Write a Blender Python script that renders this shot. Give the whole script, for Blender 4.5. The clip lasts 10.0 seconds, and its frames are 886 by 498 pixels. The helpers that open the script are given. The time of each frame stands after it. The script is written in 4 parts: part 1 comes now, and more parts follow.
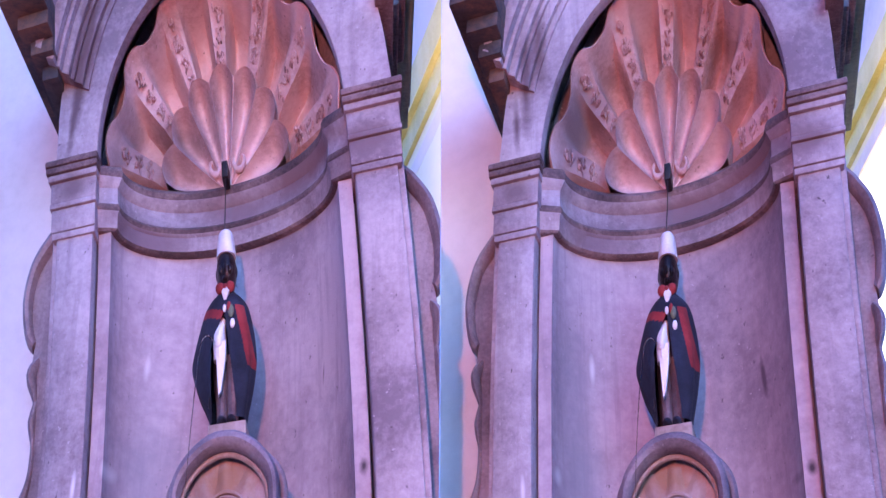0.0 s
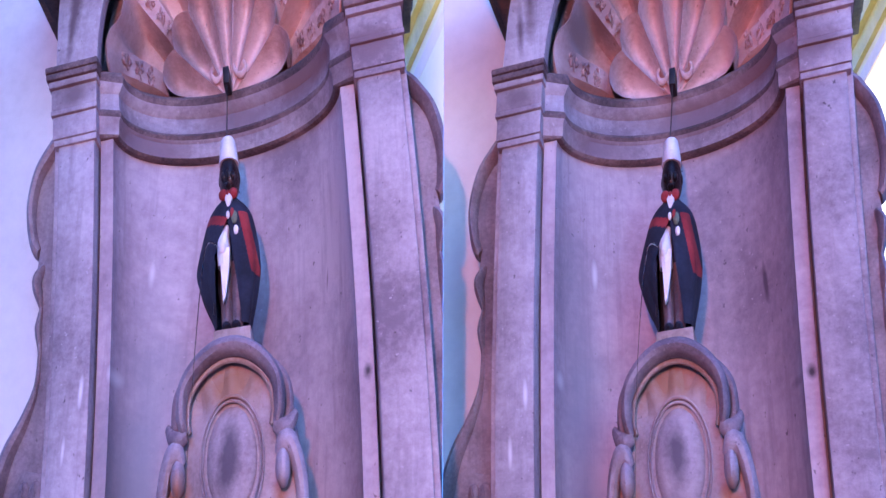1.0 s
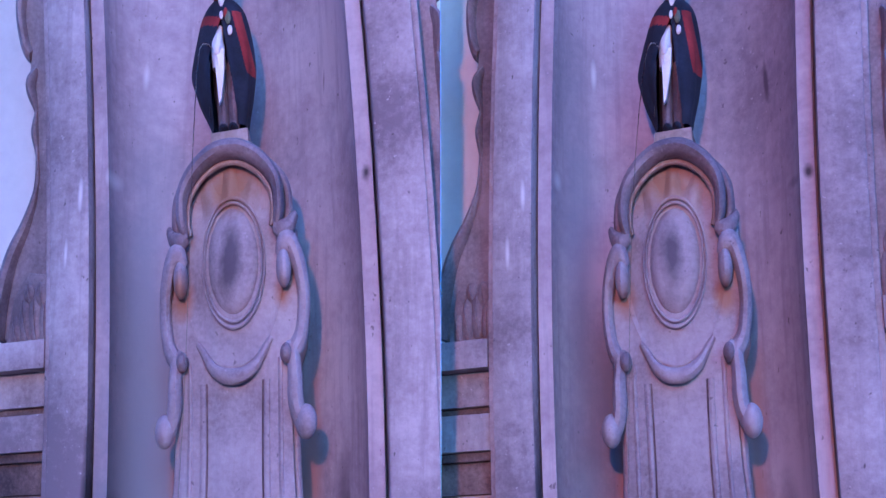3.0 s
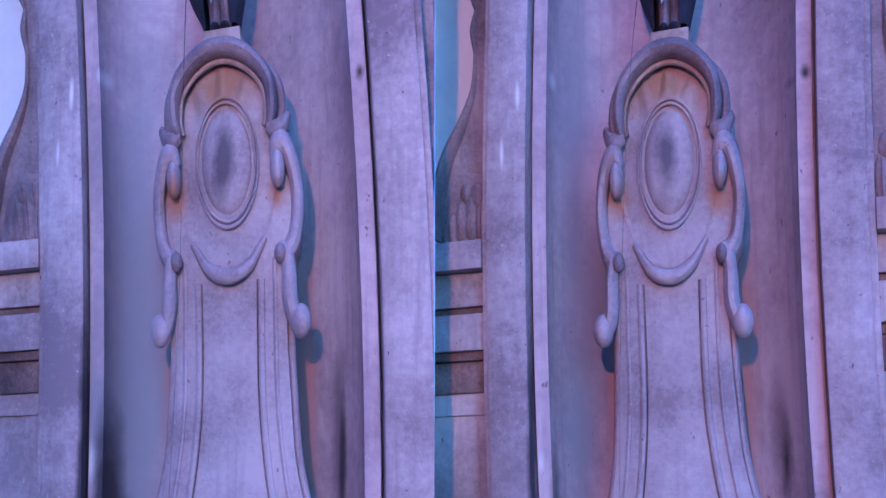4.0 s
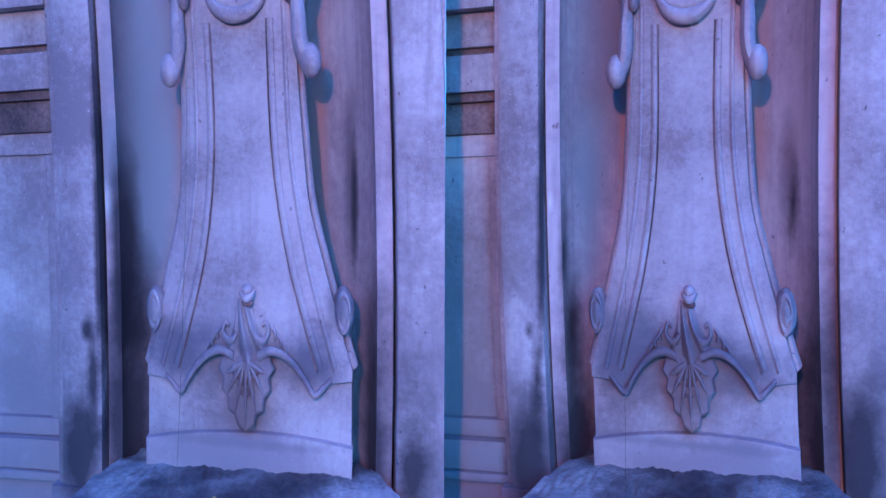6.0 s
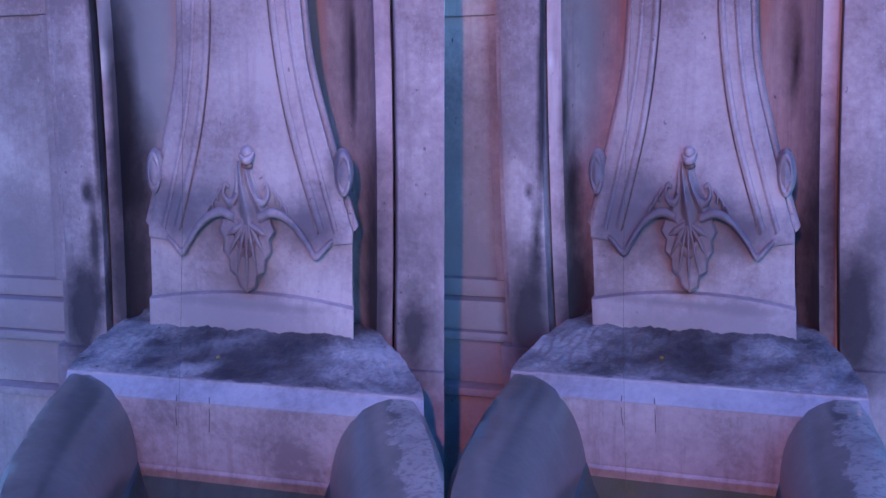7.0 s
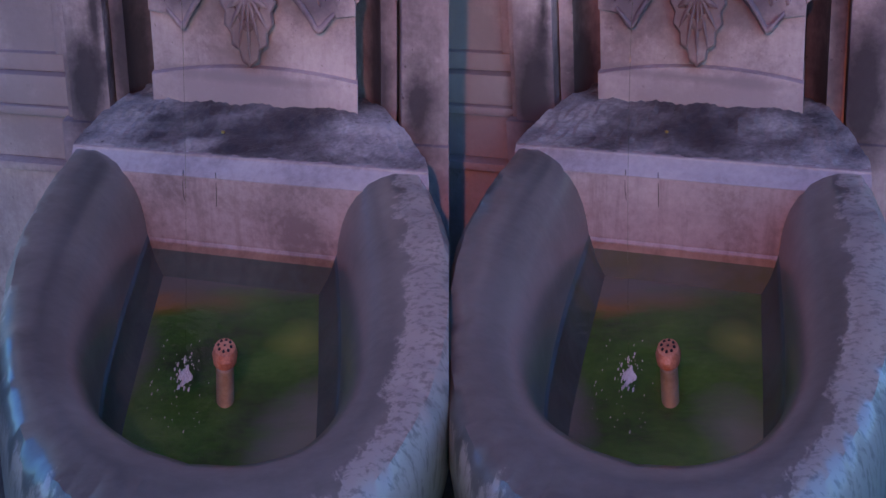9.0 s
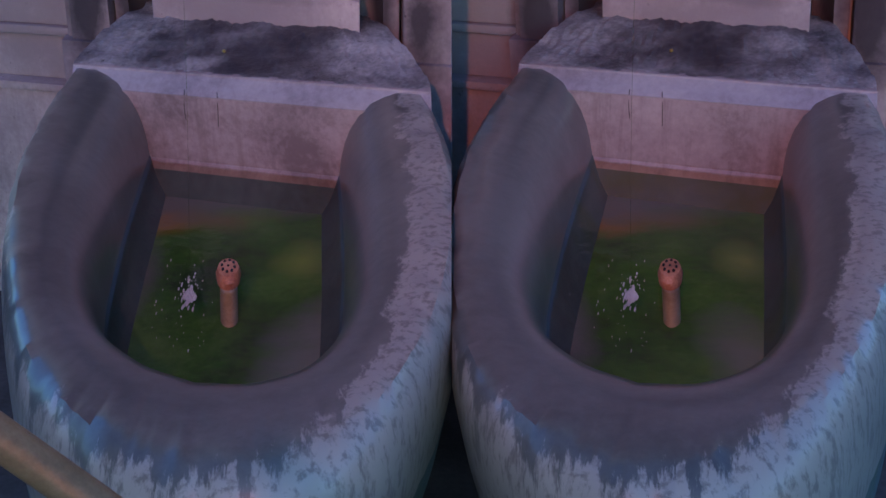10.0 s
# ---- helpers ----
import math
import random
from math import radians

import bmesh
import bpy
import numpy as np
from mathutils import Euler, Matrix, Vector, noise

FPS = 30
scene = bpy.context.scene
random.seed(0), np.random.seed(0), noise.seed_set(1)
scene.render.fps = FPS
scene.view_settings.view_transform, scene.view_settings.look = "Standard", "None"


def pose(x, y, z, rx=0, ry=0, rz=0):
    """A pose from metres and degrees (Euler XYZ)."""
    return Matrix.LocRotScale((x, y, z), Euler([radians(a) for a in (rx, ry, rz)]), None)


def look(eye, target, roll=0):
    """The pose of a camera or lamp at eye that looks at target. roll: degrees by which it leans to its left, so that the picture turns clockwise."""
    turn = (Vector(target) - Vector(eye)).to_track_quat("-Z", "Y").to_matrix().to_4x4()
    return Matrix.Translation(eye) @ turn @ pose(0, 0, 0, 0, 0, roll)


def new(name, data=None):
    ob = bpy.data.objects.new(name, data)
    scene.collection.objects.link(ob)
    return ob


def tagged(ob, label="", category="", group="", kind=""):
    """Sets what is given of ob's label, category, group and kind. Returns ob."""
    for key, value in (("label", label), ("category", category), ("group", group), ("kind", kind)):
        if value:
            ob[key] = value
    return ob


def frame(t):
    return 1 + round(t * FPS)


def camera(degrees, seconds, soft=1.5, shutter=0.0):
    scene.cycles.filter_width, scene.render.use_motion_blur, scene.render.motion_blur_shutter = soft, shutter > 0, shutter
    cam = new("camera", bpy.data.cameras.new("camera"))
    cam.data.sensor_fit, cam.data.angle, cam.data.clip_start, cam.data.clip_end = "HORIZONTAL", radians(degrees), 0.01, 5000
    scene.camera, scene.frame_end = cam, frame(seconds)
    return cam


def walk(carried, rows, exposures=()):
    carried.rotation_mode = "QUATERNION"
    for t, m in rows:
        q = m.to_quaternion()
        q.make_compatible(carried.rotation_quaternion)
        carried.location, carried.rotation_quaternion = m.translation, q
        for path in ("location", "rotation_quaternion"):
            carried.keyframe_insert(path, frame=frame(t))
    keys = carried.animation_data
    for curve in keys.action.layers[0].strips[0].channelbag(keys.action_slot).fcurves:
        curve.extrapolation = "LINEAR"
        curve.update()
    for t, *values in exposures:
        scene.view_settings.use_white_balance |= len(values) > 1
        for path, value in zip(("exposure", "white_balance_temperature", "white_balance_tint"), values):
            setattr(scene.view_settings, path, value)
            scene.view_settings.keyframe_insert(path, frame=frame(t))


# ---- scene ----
# One fountain as two slender twins side by side, shaped to the camera's view, butted at x = 0.
EYE, LENS = 2.0, 39.73
cam = camera(LENS, 10.0, soft=1.5)
# seconds, turn to the left, tilt up, roll (degrees)
PATH = [
    (0.0, -0.13, 25.92, 0.22),
    (0.5, -0.12, 23.69, 0.25),
    (1.0, 0.01, 21.54, 0.18),
    (1.5, -0.12, 19.13, 0.00),
    (2.0, -0.15, 16.96, -0.06),
    (2.5, -0.08, 14.76, -0.05),
    (2.7, -0.06, 13.72, -0.09),
    (4.0, -0.39, 7.65, -0.01),
    (4.5, -0.49, 4.60, 0.12),
    (5.0, -0.30, 1.73, 0.12),
    (5.5, -0.00, -1.00, 0.05),
    (6.0, 0.09, -4.42, 0.20),
    (7.3, 0.09, -12.54, 0.00),
    (7.5, 0.14, -13.59, 0.01),
    (8.0, 0.08, -16.45, -0.02),
    (8.5, 0.17, -19.23, -0.06),
    (9.0, 0.30, -21.38, -0.12),
    (9.5, 0.49, -23.68, -0.19),
    (10.0, 0.45, -25.11, -0.20),
]


def aim(turn, tilt, roll):
    return Matrix.Translation((0, 0, EYE)) @ pose(0, 0, 0, 0, 0, turn) @ pose(0, 0, 0, 90 + tilt) @ pose(0, 0, 0, 0, 0, roll)


walk(cam, [(t, aim(a, b, c)) for t, a, b, c in PATH],
     exposures=[(0, 2.08, 6250, 30), (1.5, 1.9, 5700, 23), (2.7, 1.72, 5350, 14), (4.0, 1.76, 5050, 8), (5.0, 1.94, 4850, 0), (6.2, 1.84, 4350, -4), (7.3, 1.62, 6000, 11), (8.2, 1.56, 7300, 10), (10, 1.25, 9500, 7)])

# ---- light ----
world = bpy.data.worlds.new("dusk_sky")
scene.world = world
world.use_nodes = True
wn = world.node_tree.nodes
sky = wn.new("ShaderNodeTexSky")
sky.sky_type, sky.sun_disc = "NISHITA", False
SUN_EL, SUN_AZ = radians(12), radians(168)
sky.sun_elevation, sky.sun_rotation = SUN_EL, SUN_AZ
sky.ozone_density = 6
tint = wn.new("ShaderNodeMix")
tint.data_type, tint.blend_type = "RGBA", "MULTIPLY"
tint.inputs[0].default_value, tint.inputs[7].default_value = 1.0, (0.52, 0.95, 1.55, 1)  # blue hour
world.node_tree.links.new(sky.outputs["Color"], tint.inputs[6])
world.node_tree.links.new(tint.outputs[2], wn["Background"].inputs["Color"])
wn["Background"].inputs["Strength"].default_value = 0.15
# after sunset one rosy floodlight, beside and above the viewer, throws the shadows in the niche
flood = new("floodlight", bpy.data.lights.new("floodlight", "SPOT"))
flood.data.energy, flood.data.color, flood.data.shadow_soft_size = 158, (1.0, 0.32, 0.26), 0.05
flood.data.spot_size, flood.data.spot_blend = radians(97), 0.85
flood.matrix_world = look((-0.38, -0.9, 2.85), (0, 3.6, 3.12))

# ---- the lie of the place ----
FOCAL = 784 / math.tan(radians(LENS) / 2)
TURN, FRONT, AXIS, LEAN = radians(11.5), 3.5, 0.07, radians(-1.25)
SIDE, NUDGE = -1, (0, 0)


def lay(u, w, z, side=None):
    """From along the front, into the wall and up, to the world, for one of the twins, squeezed and bent to fit the
    camera's view.
    """
    s = side or SIDE
    x = AXIS + u * math.cos(TURN) + w * math.sin(TURN)
    y = FRONT - u * math.sin(TURN) + w * math.cos(TURN)
    h = z - EYE
    x, h = x * math.cos(LEAN) + h * math.sin(LEAN), h * math.cos(LEAN) - x * math.sin(LEAN)
    r = math.hypot(y, h)
    x = x / 2 + r * (s * 392 * 0.992 + (4 if s > 0 else 0)) / FOCAL + r * (0.00097 - 0.0125 * math.atan2(h, y))
    return Vector((x, y, h + EYE))


# ---- materials ----
def node(mat, kind, **values):
    n = mat.node_tree.nodes.new(kind)
    for key, value in values.items():
        n.inputs[key].default_value = value
    return n


def surface(name, base, dark, light, rough=0.85, scale=6.0, bump=0.3, streak=0.0, spots=0.0, metal=0.0, stain=None, stain_at=0.55, blobs=(), edge=None):
    """Two scales of mottling between three colours, optional upright streaks, stains and pits, with a fine relief."""
    m = bpy.data.materials.new(name)
    m.use_nodes = True
    t, bsdf = m.node_tree, m.node_tree.nodes["Principled BSDF"]
    at = t.nodes.new("ShaderNodeTexCoord")
    shift = t.nodes.new("ShaderNodeVectorMath")
    shift.operation = "MULTIPLY"
    shift.inputs[1].default_value = (1, 1, 1)
    t.links.new(at.outputs["Object"], shift.inputs[0])
    big = node(m, "ShaderNodeTexNoise", Scale=scale * 0.35, Detail=6, Roughness=0.6)
    fine = node(m, "ShaderNodeTexNoise", Scale=scale * 7, Detail=8, Roughness=0.7)
    for n in (big, fine):
        t.links.new(shift.outputs[0], n.inputs["Vector"])
    mix = t.nodes.new("ShaderNodeMath")
    mix.operation = "MULTIPLY_ADD"
    mix.inputs[1].default_value = 0.30
    t.links.new(fine.outputs["Fac"], mix.inputs[0])
    half = t.nodes.new("ShaderNodeMath")
    half.operation = "MULTIPLY"
    half.inputs[1].default_value = 0.70
    t.links.new(big.outputs["Fac"], half.inputs[0])
    t.links.new(half.outputs[0], mix.inputs[2])
    ramp = t.nodes.new("ShaderNodeValToRGB")
    e = ramp.color_ramp.elements
    e[0].position, e[0].color = 0.39, (*dark, 1)
    e[1].position, e[1].color = 0.61, (*light, 1)
    mid = e.new(0.5)
    mid.color = (*base, 1)
    t.links.new(mix.outputs[0], ramp.inputs["Fac"])
    colour = ramp.outputs["Color"]

    def over(colour, fac, tint):
        mx = t.nodes.new("ShaderNodeMix")
        mx.data_type = "RGBA"
        t.links.new(fac, mx.inputs[0])
        t.links.new(colour, mx.inputs[6])
        mx.inputs[7].default_value = (*tint, 1)
        return mx.outputs[2]

    def banded(scale3, low, high, amount, detail=5, seed=0.0):
        mp = t.nodes.new("ShaderNodeMapping")
        mp.inputs["Scale"].default_value = scale3
        mp.inputs["Location"].default_value = (seed, seed * 2, seed * 3)
        t.links.new(at.outputs["Object"], mp.inputs["Vector"])
        n = node(m, "ShaderNodeTexNoise", Scale=1, Detail=detail, Roughness=0.65)
        t.links.new(mp.outputs[0], n.inputs["Vector"])
        r = t.nodes.new("ShaderNodeMapRange")
        r.inputs["From Min"].default_value, r.inputs["From Max"].default_value = low, high
        r.inputs["To Max"].default_value = amount
        t.links.new(n.outputs["Fac"], r.inputs["Value"])
        return r.outputs["Result"]

    if streak:
        colour = over(colour, banded((26, 26, 1.6), 0.5, 0.75, streak, seed=3), dark)
    if stain:
        colour = over(colour, banded((2.6, 2.6, 1.9), stain_at, stain_at + 0.16, 0.85, 8, seed=7), stain)
    if spots:
        colour = over(colour, banded((60, 60, 60), 0.68, 0.74, spots, 2, seed=1), light)
        colour = over(colour, banded((45, 45, 30), 0.70, 0.75, spots, 2, seed=5), tuple(c * 0.35 for c in dark))
    soft = t.nodes.new("ShaderNodeMath")
    soft.operation = "MULTIPLY_ADD"
    soft.inputs[1].default_value = 0.7
    quarter = t.nodes.new("ShaderNodeMath")
    quarter.operation = "MULTIPLY"
    quarter.inputs[1].default_value = 0.3
    t.links.new(mix.outputs[0], quarter.inputs[0])
    t.links.new(big.outputs["Fac"], soft.inputs[0])
    t.links.new(quarter.outputs[0], soft.inputs[2])
    for u, w, z, ru, rz, tint, *more in blobs:
        deep = more[0] if more else 0.3
        for s in (-1, 1):
            off = t.nodes.new("ShaderNodeVectorMath")
            off.operation = "SUBTRACT"
            t.links.new(at.outputs["Object"], off.inputs[0])
            off.inputs[1].default_value = lay(u, w, z, s)
            sc = t.nodes.new("ShaderNodeVectorMath")
            sc.operation = "MULTIPLY"
            t.links.new(off.outputs[0], sc.inputs[0])
            sc.inputs[1].default_value = (2 / ru, 1 / deep, 1 / rz)
            ln = t.nodes.new("ShaderNodeVectorMath")
            ln.operation = "LENGTH"
            t.links.new(sc.outputs[0], ln.inputs[0])
            ragged = t.nodes.new("ShaderNodeMath")
            ragged.operation = "MULTIPLY_ADD"
            t.links.new(soft.outputs[0], ragged.inputs[0])
            ragged.inputs[1].default_value = 2.6
            t.links.new(ln.outputs["Value"], ragged.inputs[2])
            r = t.nodes.new("ShaderNodeMapRange")
            r.inputs["From Min"].default_value, r.inputs["From Max"].default_value = 1.6, 2.5
            r.inputs["To Min"].default_value, r.inputs["To Max"].default_value = 0.9, 0.0
            t.links.new(ragged.outputs[0], r.inputs["Value"])
            colour = over(colour, r.outputs["Result"], tint)
    if edge:
        name_, low, high, tint = edge
        a = t.nodes.new("ShaderNodeAttribute")
        a.attribute_name = name_
        jag = t.nodes.new("ShaderNodeMath")
        jag.operation = "ADD"
        t.links.new(a.outputs["Fac"], jag.inputs[0])
        b2, cmb = t.nodes.new("ShaderNodeAttribute"), t.nodes.new("ShaderNodeCombineXYZ")
        b2.attribute_name = "along"
        t.links.new(b2.outputs["Fac"], cmb.inputs[0])
        t.links.new(a.outputs["Fac"], cmb.inputs[1])
        teeth = node(m, "ShaderNodeTexNoise", Scale=3, Detail=8, Roughness=0.75)
        t.links.new(cmb.outputs[0], teeth.inputs["Vector"])
        tr = t.nodes.new("ShaderNodeMapRange")
        tr.inputs["From Min"].default_value, tr.inputs["From Max"].default_value, tr.inputs["To Max"].default_value = 0.3, 0.7, 0.32
        t.links.new(teeth.outputs["Fac"], tr.inputs["Value"])
        t.links.new(tr.outputs["Result"], jag.inputs[1])
        r = t.nodes.new("ShaderNodeMapRange")
        r.inputs["From Min"].default_value, r.inputs["From Max"].default_value = low, high
        t.links.new(jag.outputs[0], r.inputs["Value"])
        speck = banded((60, 60, 22), 0.5, 0.62, 0.7, 5, seed=9)
        inv = t.nodes.new("ShaderNodeMath")
        inv.operation = "MULTIPLY"
        t.links.new(r.outputs["Result"], inv.inputs[0])
        t.links.new(speck, inv.inputs[1])
        colour = over(colour, r.outputs["Result"], tint)
        colour = over(colour, inv.outputs[0], tuple(c * 0.35 for c in tint))
    t.links.new(colour, bsdf.inputs["Base Color"])
    bsdf.inputs["Roughness"].default_value, bsdf.inputs["Metallic"].default_value = rough, metal
    bp = node(m, "ShaderNodeBump", Strength=bump, Distance=0.012)
    t.links.new(mix.outputs[0], bp.inputs["Height"])
    t.links.new(bp.outputs["Normal"], bsdf.inputs["Normal"])
    return m


SOOT = (0.022, 0.019, 0.026)
# wide blobs at u +-1.5: dirt plus painted-in dimmer light near the ground
STONE = surface("weathered_sandstone", (0.35, 0.29, 0.30), (0.20, 0.155, 0.17), (0.48, 0.42, 0.42), streak=0.55, spots=0.8, bump=0.6,
                blobs=[(-1.5, 0.12, 1.1, 0.75, 0.7, (0.22, 0.185, 0.20), 0.5), (1.5, 0.12, 1.1, 0.75, 0.7, (0.22, 0.185, 0.20), 0.5), (0.1, 0.36, 4.02, 0.4, 0.07, (0.21, 0.14, 0.145)), (-0.55, 0.25, 3.92, 0.3, 0.08, (0.19, 0.13, 0.14)), (0.55, 0.25, 4.07, 0.35, 0.07, (0.2, 0.12, 0.12)), (-1.0, -0.02, 4.03, 0.16, 0.07, (0.16, 0.11, 0.115)), (0.95, -0.02, 3.96, 0.16, 0.05, (0.19, 0.13, 0.135)), (-0.98, 0, 4.45, 0.05, 0.25, (0.12, 0.08, 0.085)), (-0.9, 0, 4.62, 0.06, 0.2, (0.14, 0.09, 0.09)), (-1.03, 0, 4.3, 0.03, 0.14, (0.12, 0.08, 0.085)), (-0.92, 0, 2.99, 0.016, 0.05, (0.66, 0.63, 0.62)), (-1.02, 0, 2.81, 0.014, 0.05, (0.66, 0.63, 0.62)), (-1.0, 0, 1.10, 0.15, 0.26, SOOT), (0.955, 0, 1.12, 0.16, 0.27, SOOT), (-0.92, 0, 1.34, 0.05, 0.2, SOOT), (-0.96, 0, 1.485, 0.04, 0.035, SOOT), (-0.87, 0.02, 1.75, 0.03, 0.5, SOOT)])
# blue-grey blobs on the left and orange ones by the pedestal are painted-in light
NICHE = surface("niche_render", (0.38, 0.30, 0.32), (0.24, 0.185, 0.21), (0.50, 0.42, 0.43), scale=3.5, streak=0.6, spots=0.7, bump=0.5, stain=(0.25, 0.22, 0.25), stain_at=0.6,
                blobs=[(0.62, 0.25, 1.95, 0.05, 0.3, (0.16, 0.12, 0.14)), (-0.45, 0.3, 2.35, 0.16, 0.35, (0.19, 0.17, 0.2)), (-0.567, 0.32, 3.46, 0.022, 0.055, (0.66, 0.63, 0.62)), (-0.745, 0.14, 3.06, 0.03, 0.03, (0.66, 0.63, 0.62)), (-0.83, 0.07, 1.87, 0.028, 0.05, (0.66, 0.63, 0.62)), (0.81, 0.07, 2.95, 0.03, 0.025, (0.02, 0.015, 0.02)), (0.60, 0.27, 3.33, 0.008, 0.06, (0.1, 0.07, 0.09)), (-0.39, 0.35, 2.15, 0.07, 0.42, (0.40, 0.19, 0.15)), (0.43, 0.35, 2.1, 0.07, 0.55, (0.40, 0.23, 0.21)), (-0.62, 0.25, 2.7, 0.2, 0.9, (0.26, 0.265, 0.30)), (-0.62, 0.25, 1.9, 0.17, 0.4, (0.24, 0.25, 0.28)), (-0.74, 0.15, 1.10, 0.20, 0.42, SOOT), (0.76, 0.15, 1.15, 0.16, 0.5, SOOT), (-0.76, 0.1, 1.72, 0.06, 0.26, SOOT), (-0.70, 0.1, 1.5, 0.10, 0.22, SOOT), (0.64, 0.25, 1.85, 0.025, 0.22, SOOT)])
SHELL = surface("shell_stone", (0.62, 0.42, 0.38), (0.42, 0.26, 0.225), (0.70, 0.52, 0.48), streak=0.25, spots=0.7, bump=0.6,
                blobs=[(-0.6, 0.2, 4.28, 0.3, 0.22, (0.24, 0.17, 0.17))])
# blobs paint in orange recess light, the foot's cavetto shadow and dimness low down
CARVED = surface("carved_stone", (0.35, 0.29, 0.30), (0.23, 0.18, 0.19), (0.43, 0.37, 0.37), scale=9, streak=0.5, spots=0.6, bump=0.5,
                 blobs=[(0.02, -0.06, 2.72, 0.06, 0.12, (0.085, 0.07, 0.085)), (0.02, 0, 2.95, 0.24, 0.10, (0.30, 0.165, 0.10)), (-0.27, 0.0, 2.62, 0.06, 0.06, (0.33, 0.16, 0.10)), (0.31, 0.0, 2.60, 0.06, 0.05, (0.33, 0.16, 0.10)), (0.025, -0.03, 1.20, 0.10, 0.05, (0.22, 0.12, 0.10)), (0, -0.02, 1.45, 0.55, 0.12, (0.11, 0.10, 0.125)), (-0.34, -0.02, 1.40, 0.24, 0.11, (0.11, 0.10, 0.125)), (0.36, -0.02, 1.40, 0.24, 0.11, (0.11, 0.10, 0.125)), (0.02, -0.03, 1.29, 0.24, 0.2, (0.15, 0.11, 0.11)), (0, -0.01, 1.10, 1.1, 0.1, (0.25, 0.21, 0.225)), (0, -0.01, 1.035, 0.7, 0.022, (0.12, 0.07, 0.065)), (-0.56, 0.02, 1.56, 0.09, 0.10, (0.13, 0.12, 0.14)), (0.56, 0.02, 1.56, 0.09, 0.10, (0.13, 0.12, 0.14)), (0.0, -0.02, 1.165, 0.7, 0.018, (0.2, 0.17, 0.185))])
CRUMBLY = surface("crumbling_shell_stone", (0.40, 0.22, 0.19), (0.16, 0.09, 0.085), (0.58, 0.38, 0.33), scale=16, bump=0.8, spots=0.6)
GRIMY = surface("grimy_carved_stone", (0.23, 0.18, 0.19), (0.13, 0.10, 0.11), (0.33, 0.27, 0.28), scale=11, bump=0.6, streak=0.5, spots=0.5)
HOOD = surface("ochre_stained_stone", (0.30, 0.22, 0.18), (0.19, 0.13, 0.11), (0.42, 0.33, 0.29), scale=9, streak=0.5, spots=0.3)
WET = surface("wet_stained_stone", (0.20, 0.20, 0.205), (0.045, 0.045, 0.05), (0.40, 0.39, 0.385), rough=0.5, scale=11, bump=1.0, spots=0.8,
              blobs=[(0.05, -0.15, 1.04, 0.55, 0.3, SOOT), (-0.2, -0.05, 1.04, 0.3, 0.2, SOOT)])
# brown for soot, and for shade put into grooves, hollows and undersides
BROWN = surface("soot_and_shade_brown_stone", (0.13, 0.085, 0.08), (0.05, 0.033, 0.036), (0.26, 0.18, 0.165), scale=12, bump=0.7, streak=0.3, spots=0.5)
# near-black colour that carries the shade under the left eave
EAVE_SHADE = surface("shaded_eave_stone", (0.05, 0.045, 0.045), (0.015, 0.014, 0.015), (0.16, 0.09, 0.06), scale=5)
BASIN = surface("basin_stone", (0.092, 0.10, 0.092), (0.058, 0.064, 0.06), (0.135, 0.143, 0.13), rough=0.34, scale=4, bump=0.15, streak=0.25, spots=0.15, edge=("rim", 1.02, 1.07, (0.31, 0.305, 0.27)))
BEVEL = surface("wet_worn_bevel", (0.31, 0.28, 0.29), (0.22, 0.19, 0.20), (0.38, 0.35, 0.35), rough=0.22, scale=6, bump=0.08)
PANEL = surface("wet_back_panel", (0.34, 0.275, 0.28), (0.20, 0.155, 0.16), (0.44, 0.37, 0.37), rough=0.16, scale=6, bump=0.08, streak=0.7)
# grey and bluish blobs paint the water's reflections onto the algae floor
ALGAE = surface("green_algae_floor", (0.034, 0.15, 0.014), (0.013, 0.055, 0.012), (0.08, 0.23, 0.035), rough=0.6, scale=9,
                blobs=[(-0.36, -0.60, 0.69, 0.22, 0.3, (0.42, 0.16, 0.03), 0.10), (-0.1, -0.56, 0.69, 0.3, 0.3, (0.20, 0.15, 0.05), 0.08), (0.1, -0.40, 0.68, 1.2, 0.2, (0.16, 0.16, 0.17), 0.12), (0.45, -1.25, 0.68, 0.2, 0.3, (0.2, 0.24, 0.24), 0.3), (-0.45, -1.1, 0.68, 0.12, 0.3, (0.14, 0.16, 0.17), 0.35), (0.36, -0.75, 0.68, 0.14, 0.2, (0.26, 0.38, 0.07), 0.12)])
SUNK = surface("submerged_basin_stone", (0.045, 0.10, 0.12), (0.025, 0.055, 0.065), (0.075, 0.14, 0.155), rough=0.6, scale=6, stain=(0.04, 0.09, 0.015), stain_at=0.52)
PLASTER = surface("white_plaster", (0.72, 0.65, 0.60), (0.64, 0.57, 0.52), (0.78, 0.71, 0.66), scale=2, bump=0.05)
CREAM = surface("cream_plaster", (0.78, 0.74, 0.55), (0.72, 0.68, 0.48), (0.8, 0.78, 0.6), scale=2, bump=0.05)
CORNICE = surface("yellow_green_paint", (0.62, 0.56, 0.20), (0.52, 0.47, 0.15), (0.68, 0.63, 0.28), rough=0.6, scale=8)
GREEN = surface("green_paint", (0.14, 0.17, 0.10), (0.06, 0.08, 0.05), (0.20, 0.23, 0.14), rough=0.6, scale=8)
# pale tone puts the pipe's reflection in the water into its colour
PIPE_REFLECTION = surface("pale_pipe_reflection", (0.50, 0.48, 0.42), (0.34, 0.33, 0.28), (0.62, 0.60, 0.54), scale=14)
